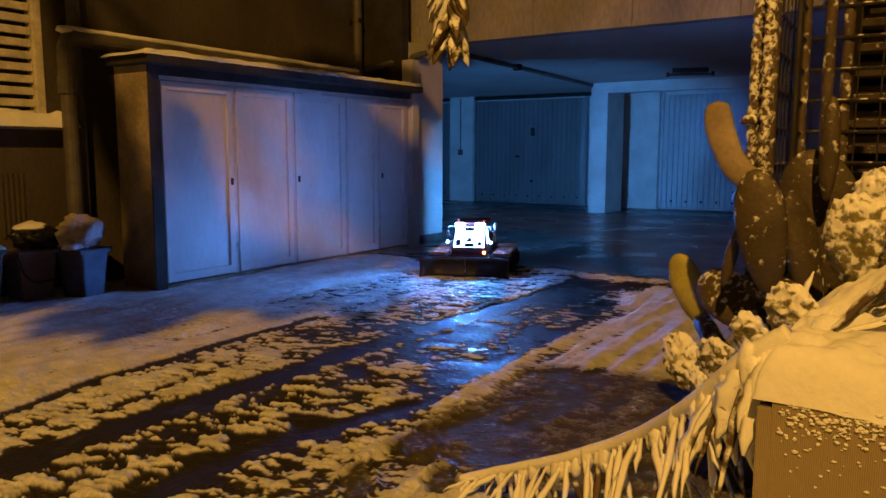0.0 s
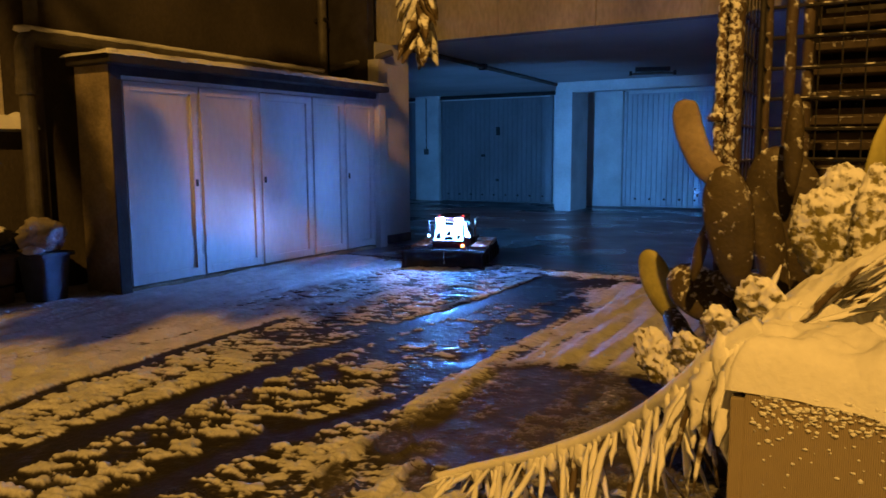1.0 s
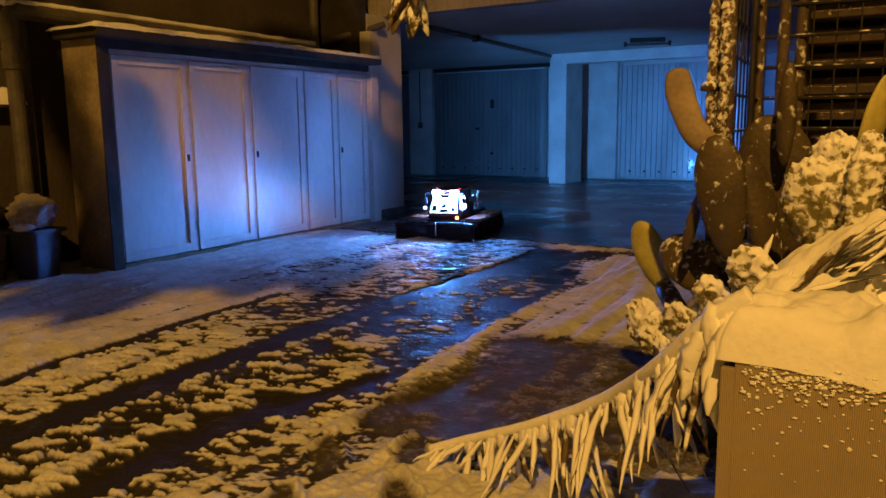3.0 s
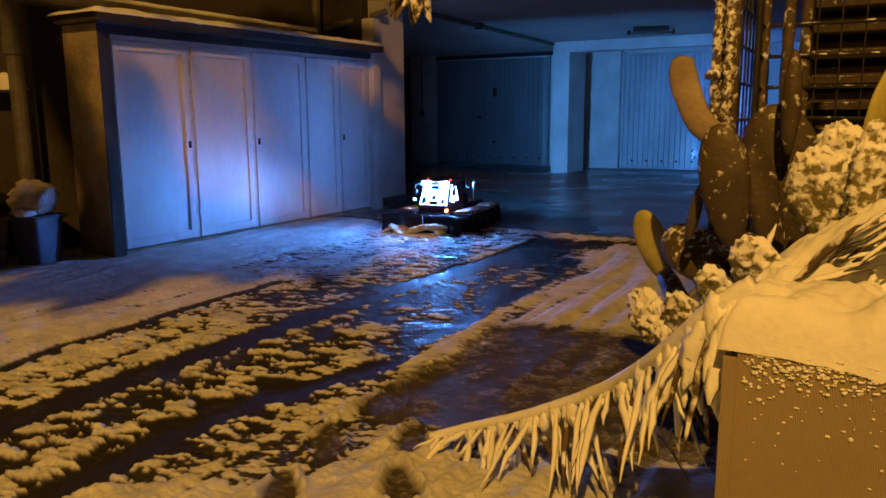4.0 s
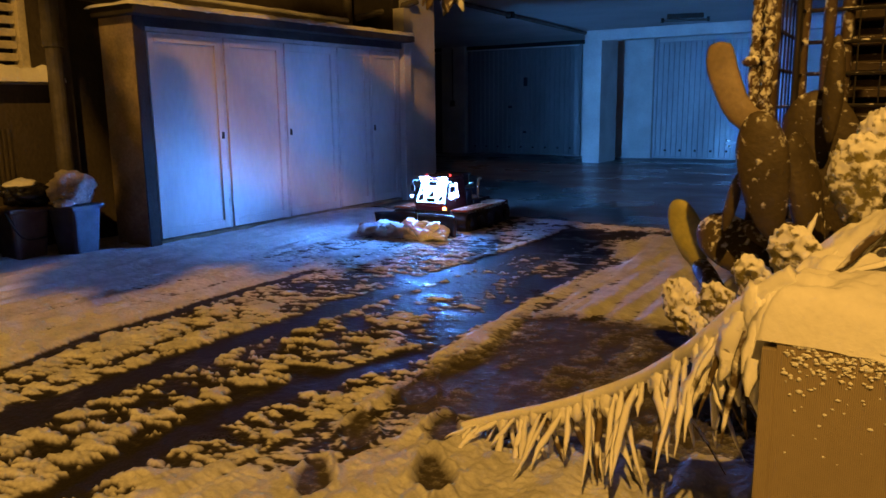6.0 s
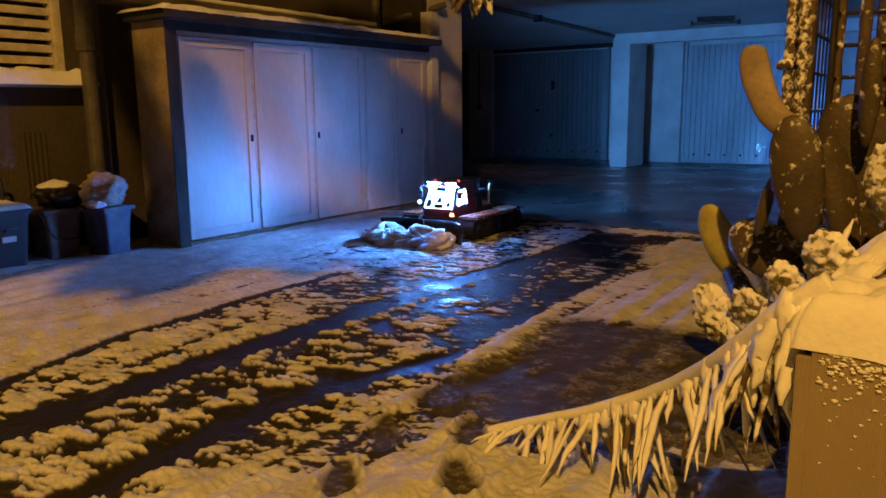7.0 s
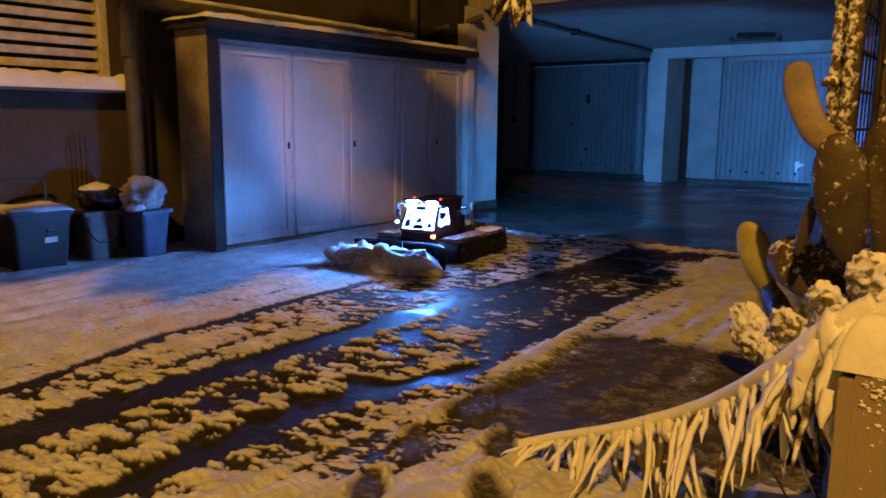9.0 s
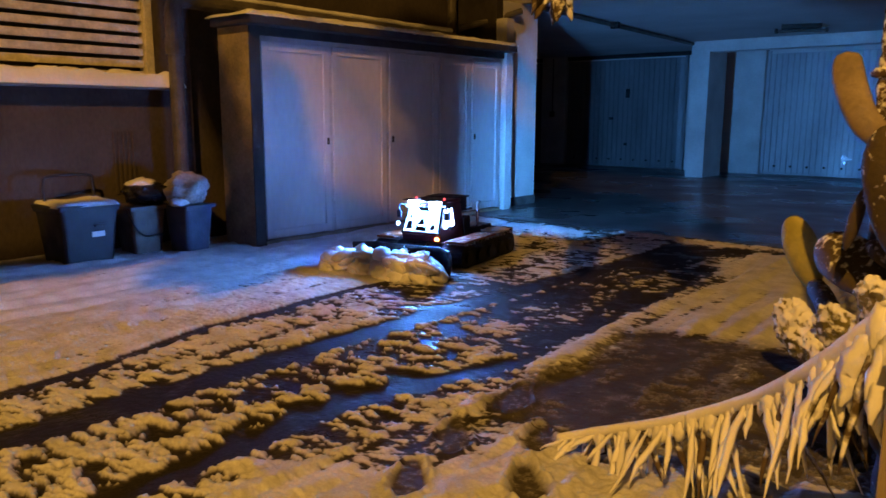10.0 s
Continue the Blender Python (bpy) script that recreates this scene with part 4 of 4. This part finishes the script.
pad((-0.275, 1.66, 0.52), (-0.325, 1.63, 0.655), 0.10, 0.05, V, PAD_SNOW, 9)
pad((-0.42, 1.95, 0.33), (-0.455, 1.9, 0.525), 0.135, 0.05, V, PAD_SNOW, 10)
pad((-0.52, 2.05, 0.32), (-0.635, 2.1, 0.47), 0.14, 0.05, V, PAD_SNOW, 11)
pad((-0.40, 1.92, 0.30), (-0.51, 1.95, 0.43), 0.10, 0.06, (-0.2, -0.8, 0.5), PAD_SNOW, 13)
pad((-0.08, 1.72, 0.70), (-0.12, 1.70, 0.93), 0.185, 0.06, V, PAD_SNOW, 14)
pad((-0.07, 1.78, 0.75), (-0.08, 1.75, 0.985), 0.15, 0.06, V, PAD_SNOW, 15)
pad((-0.03, 1.66, 0.72), (-0.005, 1.65, 0.99), 0.085, 0.05, (0.6, -0.8, 0), PAD_SNOW, 16)
pad((-0.04, 1.80, 0.86), (0.015, 1.80, 1.12), 0.075, 0.025, (0.7, -0.7, 0.1), PAD_BARE, 17)
pad((0.07, 1.78, 0.80), (0.075, 1.78, 1.05), 0.09, 0.03, (0.2, -0.9, 0.1), PAD_BARE, 18)
part("trunk", tube(bmesh.new(), curve([(-0.25, 2.0, 0.0), (-0.24, 2.0, 0.35), (-0.26, 1.98, 0.70)], 10), 0.09, 12, 0.05, wobble=0.1), PAD, cac, smooth=True)
part("branch", tube(bmesh.new(), curve([(-0.26, 2.0, 0.1), (-0.42, 2.0, 0.30), (-0.56, 2.1, 0.40)], 8), 0.05, 10, 0.035, wobble=0.1), PAD, cac, smooth=True)
part("branch", tube(bmesh.new(), curve([(-0.26, 2.0, 0.1), (-0.45, 2.15, 0.35), (-0.62, 2.41, 0.46)], 8), 0.05, 10, 0.03, wobble=0.1), PAD, cac, smooth=True)
part("branch", tube(bmesh.new(), curve([(-0.24, 2.0, 0.4), (-0.12, 1.85, 0.60), (-0.07, 1.72, 0.76)], 8), 0.05, 10, 0.04, wobble=0.1), PAD, cac, smooth=True)
rnd = random.Random(21)
# dry blades sticking out of the snow beside the cactus
yuc = empty("yucca", pose(0, 0, 0), "bent yucca leaves half buried in snow", "shrub")
for i in range(44):
    bm = bmesh.new()
    a = Vector((-0.16 + 0.0065 * i + rnd.uniform(-0.03, 0.03), 1.42 + rnd.uniform(-0.05, 0.16), 0.66 + 0.004 * i))
    d = (0.55 + rnd.uniform(-0.25, 0.3), 0.25 + rnd.uniform(-0.3, 0.3), 0.45 + rnd.uniform(-0.2, 0.25))
    leaflet(bm, a, d, rnd.uniform(0.10, 0.24), rnd.uniform(0.006, 0.012), 0.5, 200 + i, 0.004)
    part("leaf", bm, LEAFLET if i % 2 else DRY, yuc, smooth=True)
bm = bmesh.new()
leaflet(bm, (-0.205, 1.62, 0.675), (0.22, 0.4, 0.75), 0.10, 0.012, -0.2, 300, 0.004)
part("leaf", bm, LEAFLET, yuc, smooth=True)

# ---- fence beside the stair ----
fen = empty("wire_fence", pose(0, 0, 0), "rusty tube fence with wire mesh, crusted with snow", "fence")
for px, py, r, m in ((-0.435, 2.20, 0.011, RUST), (-0.398, 2.20, 0.017, RUST), (-0.425, 2.9, 0.018, RUST), (-0.345, 2.9, 0.02, RUST), (-0.29, 2.92, 0.02, RUST), (-0.375, 2.45, 0.010, IRON)):
    part("post", tube(bmesh.new(), [(px, py, z * 0.05) for z in range(0, 53)], r, 10, wobble=0.12, seed=int(-px * 1000)), m, fen, smooth=True)
for z in (0.88, 0.99, 1.10, 1.21, 1.32, 1.43, 1.54, 1.65):
    part("rail", tube(bmesh.new(), [(-0.43, 2.9, z + 0.003), (0.9, 2.88, z - 0.012)], 0.007, 6), IRON, fen)
    part("rail", tube(bmesh.new(), [(-0.395, 2.2, z), (-0.425, 2.9, z)], 0.005, 6), IRON, fen)
for i in range(8):
    y = 2.27 + i * 0.08
    part("wire", tube(bmesh.new(), [(-0.398 - 0.027 * (y - 2.2) / 0.7, y, 0.3), (-0.398 - 0.027 * (y - 2.2) / 0.7, y, 2.4)], 0.0035, 5), IRON, fen)
for i in range(14):
    part("wire", tube(bmesh.new(), [(-0.25 + i * 0.075, 2.9, 0.5), (-0.25 + i * 0.075, 2.9, 2.4)], 0.003, 5), IRON, fen)
bm = bmesh.new()
tube(bm, [(-0.443 + 0.001 * math.sin(z * 0.9), 2.188, 0.85 + z * 0.012) for z in range(140)], 0.012, 9, wobble=0.45, seed=8)
tube(bm, [(-0.408 + 0.001 * math.sin(z * 0.7), 2.182, 0.85 + z * 0.012) for z in range(140)], 0.016, 9, wobble=0.4, seed=9)
lump(bm, (-0.452, 2.18, 1.12), (0.026, 0.02, 0.016), 7, 0.4, 2)
tagged(part("post_snow", bm, CRUST, fen, "snow blown against the posts", smooth=True), kind="stuff")

# ---- steel stair ----
st = empty("outdoor_stair", pose(0, 0, 0), "steep brown steel stair with open risers and snow on its treads", "stair")
for i in range(10):
    z, y = 0.56 + i * 0.155, 4.85 + i * 0.05
    part("tread", boxed(-0.49, 0.62, y, y + 0.28, z, z + 0.045, bevel=0.005), TREAD, st)
    part("riser_plate", boxed(-0.49, 0.62, y + 0.20, y + 0.22, z + 0.045, z + 0.105), TREAD, st)
part("stringer", boxed(-0.52, -0.49, 4.8, 5.9, 0.0, 3.0), IRON, st)
part("stringer", boxed(0.62, 0.65, 4.8, 5.9, 0.0, 3.0), IRON, st)
part("back_plate", boxed(-0.49, 0.62, 5.75, 5.78, 0.0, 3.0), IRON, st)
bm = bmesh.new()
tube(bm, [(0.02, 2.95, z * 0.05) for z in range(0, 50)], 0.025, 10, wobble=0.2, seed=6)
part("newel", bm, RUST, st, smooth=True)


# ---- snow groomer: a model machine, x ahead ----
gr = empty("snow_groomer", pose(-3.4, 5.3, 0, 0, 0, -75), "model snow groomer with red cab, blazing lamps and a black blade", "model vehicle")
part("chassis", boxed(-0.62, 0.03, -0.16, 0.16, 0.06, 0.165, bevel=0.01), BLADE, gr)
bm = bmesh.new()
prof = [(-0.30, 0.165), (0.035, 0.165), (0.045, 0.215), (-0.04, 0.41), (-0.26, 0.425), (-0.30, 0.40)]
rows_ = [[bm.verts.new((x, s * (0.150 if z < 0.3 else 0.128), z)) for x, z in prof] for s in (-1, 1)]
bm.faces.new(rows_[0])
bm.faces.new(rows_[1][::-1])
for i in range(len(prof)):
    j = (i + 1) % len(prof)
    bm.faces.new((rows_[0][i], rows_[1][i], rows_[1][j], rows_[0][j]))
bmesh.ops.bevel(bm, geom=list(bm.edges), offset=0.008, segments=2, affect="EDGES")
cab = part("cab", bm, RED, gr, "red cab with dark pillars")


def slab(name, corners, off, mat, parent, label=""):
    """A thin pane through four corners, thickened inwards."""
    bm = bmesh.new()
    c = [Vector(q) for q in corners]
    n = (c[1] - c[0]).cross(c[3] - c[0]).normalized() * off
    lo, hi = [bm.verts.new(q) for q in c], [bm.verts.new(q + n) for q in c]
    bm.faces.new(hi)
    bm.faces.new(lo[::-1])
    for i in range(4):
        j = (i + 1) % 4
        bm.faces.new((lo[i], lo[j], hi[j], hi[i]))
    return part(name, bm, mat, parent, label)


slab("windscreen", [(0.041, -0.132, 0.232), (0.041, 0.132, 0.232), (-0.030, 0.116, 0.395), (-0.030, -0.116, 0.395)], 0.006, GLOW_FRONT, cab, "windscreen glaring blue-white")
# the side windows' glow is added to brighten the cupboard doors
for s in (-1, 1):
    q = [(-0.15, s * 0.149, 0.262), (-0.012, s * 0.149, 0.262), (-0.058, s * 0.130, 0.378), (-0.15, s * 0.130, 0.378)]
    slab("side_window", q if s < 0 else q[::-1], 0.006, GLOW_SIDE_FILL, cab, "side window made to glow onto the cupboards")
    part("pillar", tube(bmesh.new(), [(0.045, s * 0.142, 0.215), (-0.04, s * 0.124, 0.41)], 0.010, 8), BLADE, cab)
    part("door_post", tube(bmesh.new(), [(-0.10, s * 0.156, 0.235), (-0.10, s * 0.137, 0.395)], 0.009, 6), BLADE, cab)
part("roof", boxed(-0.285, -0.02, -0.135, 0.135, 0.415, 0.438, bevel=0.008), RED, cab)
# plate added to stop upward light from reaching the cupboard tops
part("upward_baffle", boxed(-0.03, 0.045, -0.122, 0.122, 0.391, 0.397, bevel=0.002), BLADE, cab)
slab("fill_strip", [(-0.0135, -0.112, 0.372), (-0.0135, 0.112, 0.372), (-0.0195, 0.111, 0.386), (-0.0195, -0.111, 0.386)], 0.003, GLOW_FILL, cab, "added glowing strip at the windscreen's top that lights the yard")
# dull panes laid on the windscreen to imitate weaker areas of its glare
for y0, y1, z0, z1 in ((-0.118, -0.066, 0.240, 0.300), (-0.020, 0.022, 0.272, 0.318), (0.070, 0.112, 0.244, 0.285), (-0.105, -0.080, 0.310, 0.345)):
    lean = [(0.049 - 0.435 * (z - 0.232), y, z) for y, z in ((y0, z0), (y1, z0 + 0.008), (y1 - 0.010, z1), (y0 + 0.008, z1 - 0.006))]
    slab("glare_patch", lean, 0.003, PLASTIC_BLUE, cab, "grey-blue patch on the glass that breaks up its glare")
slab("dashboard", [(0.0475, -0.045, 0.236), (0.0475, 0.050, 0.236), (0.0345, 0.034, 0.266), (0.0345, -0.030, 0.266)], 0.003, BLADE, cab, "dark dashboard behind the glass")
part("wiper", tube(bmesh.new(), [(0.047, 0.02, 0.236), (0.020, 0.075, 0.300)], 0.004, 6), BLADE, cab)
part("wiper", tube(bmesh.new(), [(0.047, -0.06, 0.236), (0.022, -0.015, 0.296)], 0.004, 6), BLADE, cab)
part("wiper_motor", boxed(-0.012, 0.004, -0.045, 0.045, 0.366, 0.390, bevel=0.003), BLADE, cab)
for s in (-1, 1):
    lamp = part("roof_lamp", boxed(-0.055, -0.024, s * 0.085 - 0.038, s * 0.085 + 0.038, 0.400, 0.442, bevel=0.006), BLADE, cab)
    slab("lens", [(-0.022, s * 0.085 - 0.033, 0.403), (-0.022, s * 0.085 + 0.033, 0.403), (0.008, s * 0.085 + 0.033, 0.437), (0.008, s * 0.085 - 0.033, 0.437)], 0.004, GLOW_LAMP, lamp, "glaring lamp lens tilted to the ground")
    # added plate that cuts the lamp's upward light
    part("lamp_baffle", boxed(-0.03, 0.070, s * 0.085 - 0.038, s * 0.085 + 0.038, 0.441, 0.447), BLADE, lamp)
    arm = part("mirror_arm", tube(bmesh.new(), curve([(-0.02, s * 0.13, 0.40), (0.01, s * 0.18, 0.405), (0.015, s * 0.185, 0.38), (0.015, s * 0.185, 0.33)], 10), 0.006, 6), BLADE, cab)
    part("mirror", boxed(0.004, 0.022, s * 0.185 - 0.016, s * 0.185 + 0.016, 0.315, 0.365, bevel=0.004), BLADE, arm)
    bm = bmesh.new()
    bmesh.ops.create_uvsphere(bm, u_segments=12, v_segments=8, radius=0.014, matrix=Matrix.Translation((0.03, s * 0.185, 0.275)))
    part("headlamp", bm, GLOW_FRONT, cab, "round headlamp on the mirror arm", smooth=True)
part("marker_lamp", boxed(0.035, 0.056, 0.118, 0.142, 0.178, 0.200, bevel=0.004), GLOW_SIDE, cab, "orange marker lamp")
part("beacon", tube(bmesh.new(), [(-0.09, -0.11, 0.438), (-0.09, -0.11, 0.452)], 0.008, 10), GLOW_RED, cab, "red beacon")
part("beacon", tube(bmesh.new(), [(-0.09, 0.11, 0.438), (-0.09, 0.11, 0.452)], 0.008, 10), GLOW_RED, cab, "red beacon")
# plates added round the rear lamps only to confine their light to the garage
for s in (-1, 1):
    part("rear_work_lamp", boxed(-0.318, -0.305, s * 0.065 - 0.008, s * 0.065 + 0.008, 0.365, 0.415, bevel=0.004), GLOW_REAR, cab, "blue rear work lamp boxed in by added light baffles")
    part("baffle_cheek", boxed(-0.392 if s > 0 else -0.455, -0.27, s * 0.112 - 0.010, s * 0.112 + 0.010, 0.340, 0.442), BLADE, cab)
    part("baffle_cheek", boxed(-0.392, -0.27, s * 0.025 - 0.006, s * 0.025 + 0.006, 0.350, 0.436), BLADE, cab)
part("baffle_floor", boxed(-0.49, -0.27, -0.118, 0.118, 0.338, 0.353), BLADE, cab)
part("baffle_top", boxed(-0.425, -0.24, -0.124, 0.124, 0.430, 0.444), BLADE, cab)
part("baffle_back", boxed(-0.304, -0.27, -0.120, 0.120, 0.345, 0.440), BLADE, cab)
part("radiator", boxed(-0.40, -0.30, -0.15, 0.15, 0.165, 0.30, bevel=0.008), BLADE, gr)
bed = part("flatbed", boxed(-0.70, -0.40, -0.17, 0.17, 0.165, 0.215, bevel=0.008), BLADE, gr)
part("bed_snow", lump(bmesh.new(), (-0.54, 0, 0.215), (0.13, 0.15, 0.02), 4, 0.35, 3), SNOW, bed, smooth=True)
part("exhaust", tube(bmesh.new(), curve([(-0.50, 0.155, 0.20), (-0.50, 0.155, 0.36), (-0.515, 0.155, 0.385), (-0.54, 0.155, 0.385)], 14), 0.012, 10), CHROME, gr, "upright bright exhaust", smooth=True)
part("tail_board", boxed(-0.74, -0.70, -0.33, 0.33, 0.13, 0.19, bevel=0.008), RED, gr)
for s in (-1, 1):
    bm = bmesh.new()
    outline = []
    for cx, a0, a1 in ((0.02, 90, -90), (-0.66, 270, 90)):
        for k in range(9):
            a = radians(a0 + (a1 - a0) * k / 8)
            outline.append((cx + 0.075 * math.cos(a), 0.085 + 0.075 * math.sin(a)))
    la = [bm.verts.new((x, s * 0.18, z)) for x, z in outline]
    lb = [bm.verts.new((x, s * 0.345, z)) for x, z in outline]
    bm.faces.new(la if s > 0 else la[::-1])
    bm.faces.new(lb[::-1] if s > 0 else lb)
    for i in range(len(outline)):
        j = (i + 1) % len(outline)
        bm.faces.new((la[i], lb[i], lb[j], la[j]))
    bmesh.ops.recalc_face_normals(bm, faces=bm.faces)
    track = part("track", bm, RUBBER, gr, "broad black track")
    for k in range(14):
        x = 0.02 - 0.68 * k / 13
        part("grouser", boxed(x - 0.007, x + 0.007, min(s * 0.18, s * 0.348), max(s * 0.18, s * 0.348), 0.158, 0.176, bevel=0.002), CHROME, track)
    for k in range(5):
        x = 0.0 - 0.64 * k / 4
        bm = bmesh.new()
        bmesh.ops.create_cone(bm, cap_ends=True, segments=16, radius1=0.05, radius2=0.045, depth=0.03, matrix=pose(x, s * 0.352, 0.075, 90))
        part("wheel", bm, BLADE, track)
    part("track_guard", boxed(-0.42, 0.06, min(s * 0.20, s * 0.343), max(s * 0.20, s * 0.343), 0.172, 0.186, bevel=0.004), ORANGE, gr, "orange snow-dusted guard")
    bm = bmesh.new()
    for k in range(8):
        lump(bm, (-0.66 + 0.026 * k, s * (0.26 + 0.03 * math.sin(k * 2.1)), 0.185), (0.045, 0.065, 0.010), k + 20, 0.4, 2)
    part("track_snow", bm, SNOW, gr, "snow packed on the track", smooth=True)
# blade: curved shell with wings
bm = bmesh.new()
cols = []
for k in range(17):
    v = -0.37 + 0.04625 * k
    fwd = 0.20 + (0.10 * max(0, (abs(v) - 0.25) / 0.12)) + 0.008 * math.cos(v * 9)
    cols.append([(fwd + 0.035 * (1 - math.sin(math.pi * (0.08 + 0.8 * j / 6))) , v, 0.012 + 0.150 * j / 6) for j in range(7)])
front = [[bm.verts.new(p) for p in c] for c in cols]
back = [[bm.verts.new((p[0] - 0.02, p[1], p[2])) for p in c] for c in cols]
for g, flip in ((front, False), (back, True)):
    for u, v in zip(g, g[1:]):
        for j in range(6):
            q = (u[j], v[j], v[j + 1], u[j + 1])
            bm.faces.new(q[::-1] if flip else q)
for u, v in ((front[0], back[0]), (back[-1], front[-1])):
    for j in range(6):
        bm.faces.new((u[j], u[j + 1], v[j + 1], v[j]))
for j in (0, 6):
    for k in range(16):
        bm.faces.new((front[k][j], front[k + 1][j], back[k + 1][j], back[k][j]))
bmesh.ops.recalc_face_normals(bm, faces=bm.faces)
blade = part("blade", bm, BLADE, gr, "black curved snow blade with wings", smooth=True)
part("top_edge", tube(bmesh.new(), [c[6] for c in [[(p[0] - 0.01, p[1], p[2]) for p in c] for c in cols]], 0.008, 6), BLADE, blade)
part("guide_rod", tube(bmesh.new(), [(0.245, 0.0, 0.05), (0.245, 0.0, 0.17)], 0.005, 6), CHROME, blade)
for s in (-1, 1):
    part("push_arm", tube(bmesh.new(), [(0.02, s * 0.10, 0.10), (0.20, s * 0.10, 0.09)], 0.016, 8), BLADE, gr)
    part("ram", tube(bmesh.new(), [(0.03, s * 0.05, 0.15), (0.20, s * 0.05, 0.12)], 0.010, 8), CHROME, gr)

GROOMER = (  # seconds, x, y, heading
    (0, -3.33, 5.28, -67), (0.5, -3.42, 5.54, -69), (1, -3.47, 5.70, -70.5), (1.5, -3.49, 5.78, -72.5), (2, -3.50, 5.82, -75), (2.5, -3.51, 5.84, -77),
    (3, -3.51, 5.80, -79.5), (3.5, -3.48, 5.66, -82), (4, -3.45, 5.50, -84), (4.5, -3.42, 5.34, -85), (5, -3.40, 5.21, -85), (5.5, -3.40, 5.04, -85.5), (6, -3.42, 4.94, -86.5),
    (6.5, -3.44, 4.84, -87.5), (7, -3.45, 4.72, -87.6), (7.5, -3.45, 4.51, -86), (8, -3.44, 4.28, -84), (8.5, -3.44, 4.17, -83), (9, -3.43, 4.03, -82), (9.5, -3.40, 3.76, -80), (10, -3.39, 3.60, -79))


def groomer_at(t):
    k = min(int(t * 2), len(GROOMER) - 2)
    a, b = GROOMER[k], GROOMER[k + 1]
    f = (t - a[0]) / (b[0] - a[0])
    return [a[i] + (b[i] - a[i]) * f for i in (1, 2, 3)]


# ---- the snow that the blade shoves along, in chunks ----
def chunk(name, x0, x1, y0, y1, seed, grow):
    """One rough clod of the snow cover, its origin at its middle on the ground."""
    cx, cy = (x0 + x1) / 2, (y0 + y1) / 2
    bm = bmesh.new()
    rnd = random.Random(seed)
    for i in range(5):
        u, v = rnd.uniform(-0.36, 0.36) * (x1 - x0), rnd.uniform(-0.36, 0.36) * (y1 - y0)
        s = rnd.uniform(0.30, 0.55) * (0.6 + 0.4 * grow)
        lump(bm, (u, v, 0.006), (s * (x1 - x0), s * (y1 - y0), rnd.uniform(0.026, 0.052) * grow), seed * 5 + i, 0.24, 3, freq=2.2)
    ob = put(name, bm, CLOD, smooth=True)
    ob.matrix_basis = pose(cx, cy, 0)
    return tagged(ob, "rough clod of wet snow in the blade's way", "snow clod", "snow shoved by the blade")


CHUNKS = []
rnd = random.Random(77)
ys = np.arange(5.36, 3.30, -0.125)
for r, y in enumerate(ys):
    for c in range(5):
        x0 = -3.80 + c * 0.16
        CHUNKS.append((chunk("snow_clod", x0 - 0.01, x0 + 0.17, y - 0.075, y + 0.075, r * 5 + c, min(1.15, 0.38 + 0.085 * r)), x0 + 0.08, y, r, c))


# ---- what moves ----
def motions():
    walk(gr, [(t, pose(x, y, 0.0, 0, 0, h)) for t, x, y, h in GROOMER])
    rnd = random.Random(123)
    for ob, x, y, r, c in CHUNKS:
        ahead = 0.30 + 0.075 * rnd.random() + 0.045 * (r % 4)
        lift = 0.010 + 0.022 * ((r + c) % 4) * (1 if r < 13 else 0.3)
        aside = (c - 2) * 0.150 + rnd.uniform(-0.05, 0.05) - 0.03
        spin = (rnd.uniform(-40, 40), rnd.uniform(-35, 35), rnd.uniform(-60, 60))
        hit = None
        for k in range(0, 201):
            t = k * 0.05
            gx, gy, gh = groomer_at(t)
            if t > 2.4 and gy - 0.30 < y + 0.06:
                hit = t
                break
        still = pose(x, y, -0.055)
        rows = [(0, still)]
        if hit is None or hit > 9.6:
            rows.append((10, still))
        else:
            rows.append((max(0.1, hit - 0.05), still))
            times = [hit + 0.4] + [q * 0.5 for q in range(0, 21) if q * 0.5 > hit + 0.7]
            if times[-1] < 10:
                times.append(10.0)
            for t in times:
                gx, gy, gh = groomer_at(min(t, 10.0))
                a = radians(gh)
                k = min(1.0, (t - hit) / 0.9)
                px = gx + ahead * math.cos(a) - aside * math.sin(a)
                py = gy + ahead * math.sin(a) + aside * math.cos(a)
                px = x + (px - x) * k if k < 1 else px
                py = min(y, py)
                rows.append((min(t, 10.0), pose(px, py, lift * k, spin[0] * k, spin[1] * k, spin[2] * k)))
        walk(ob, rows)


motions()
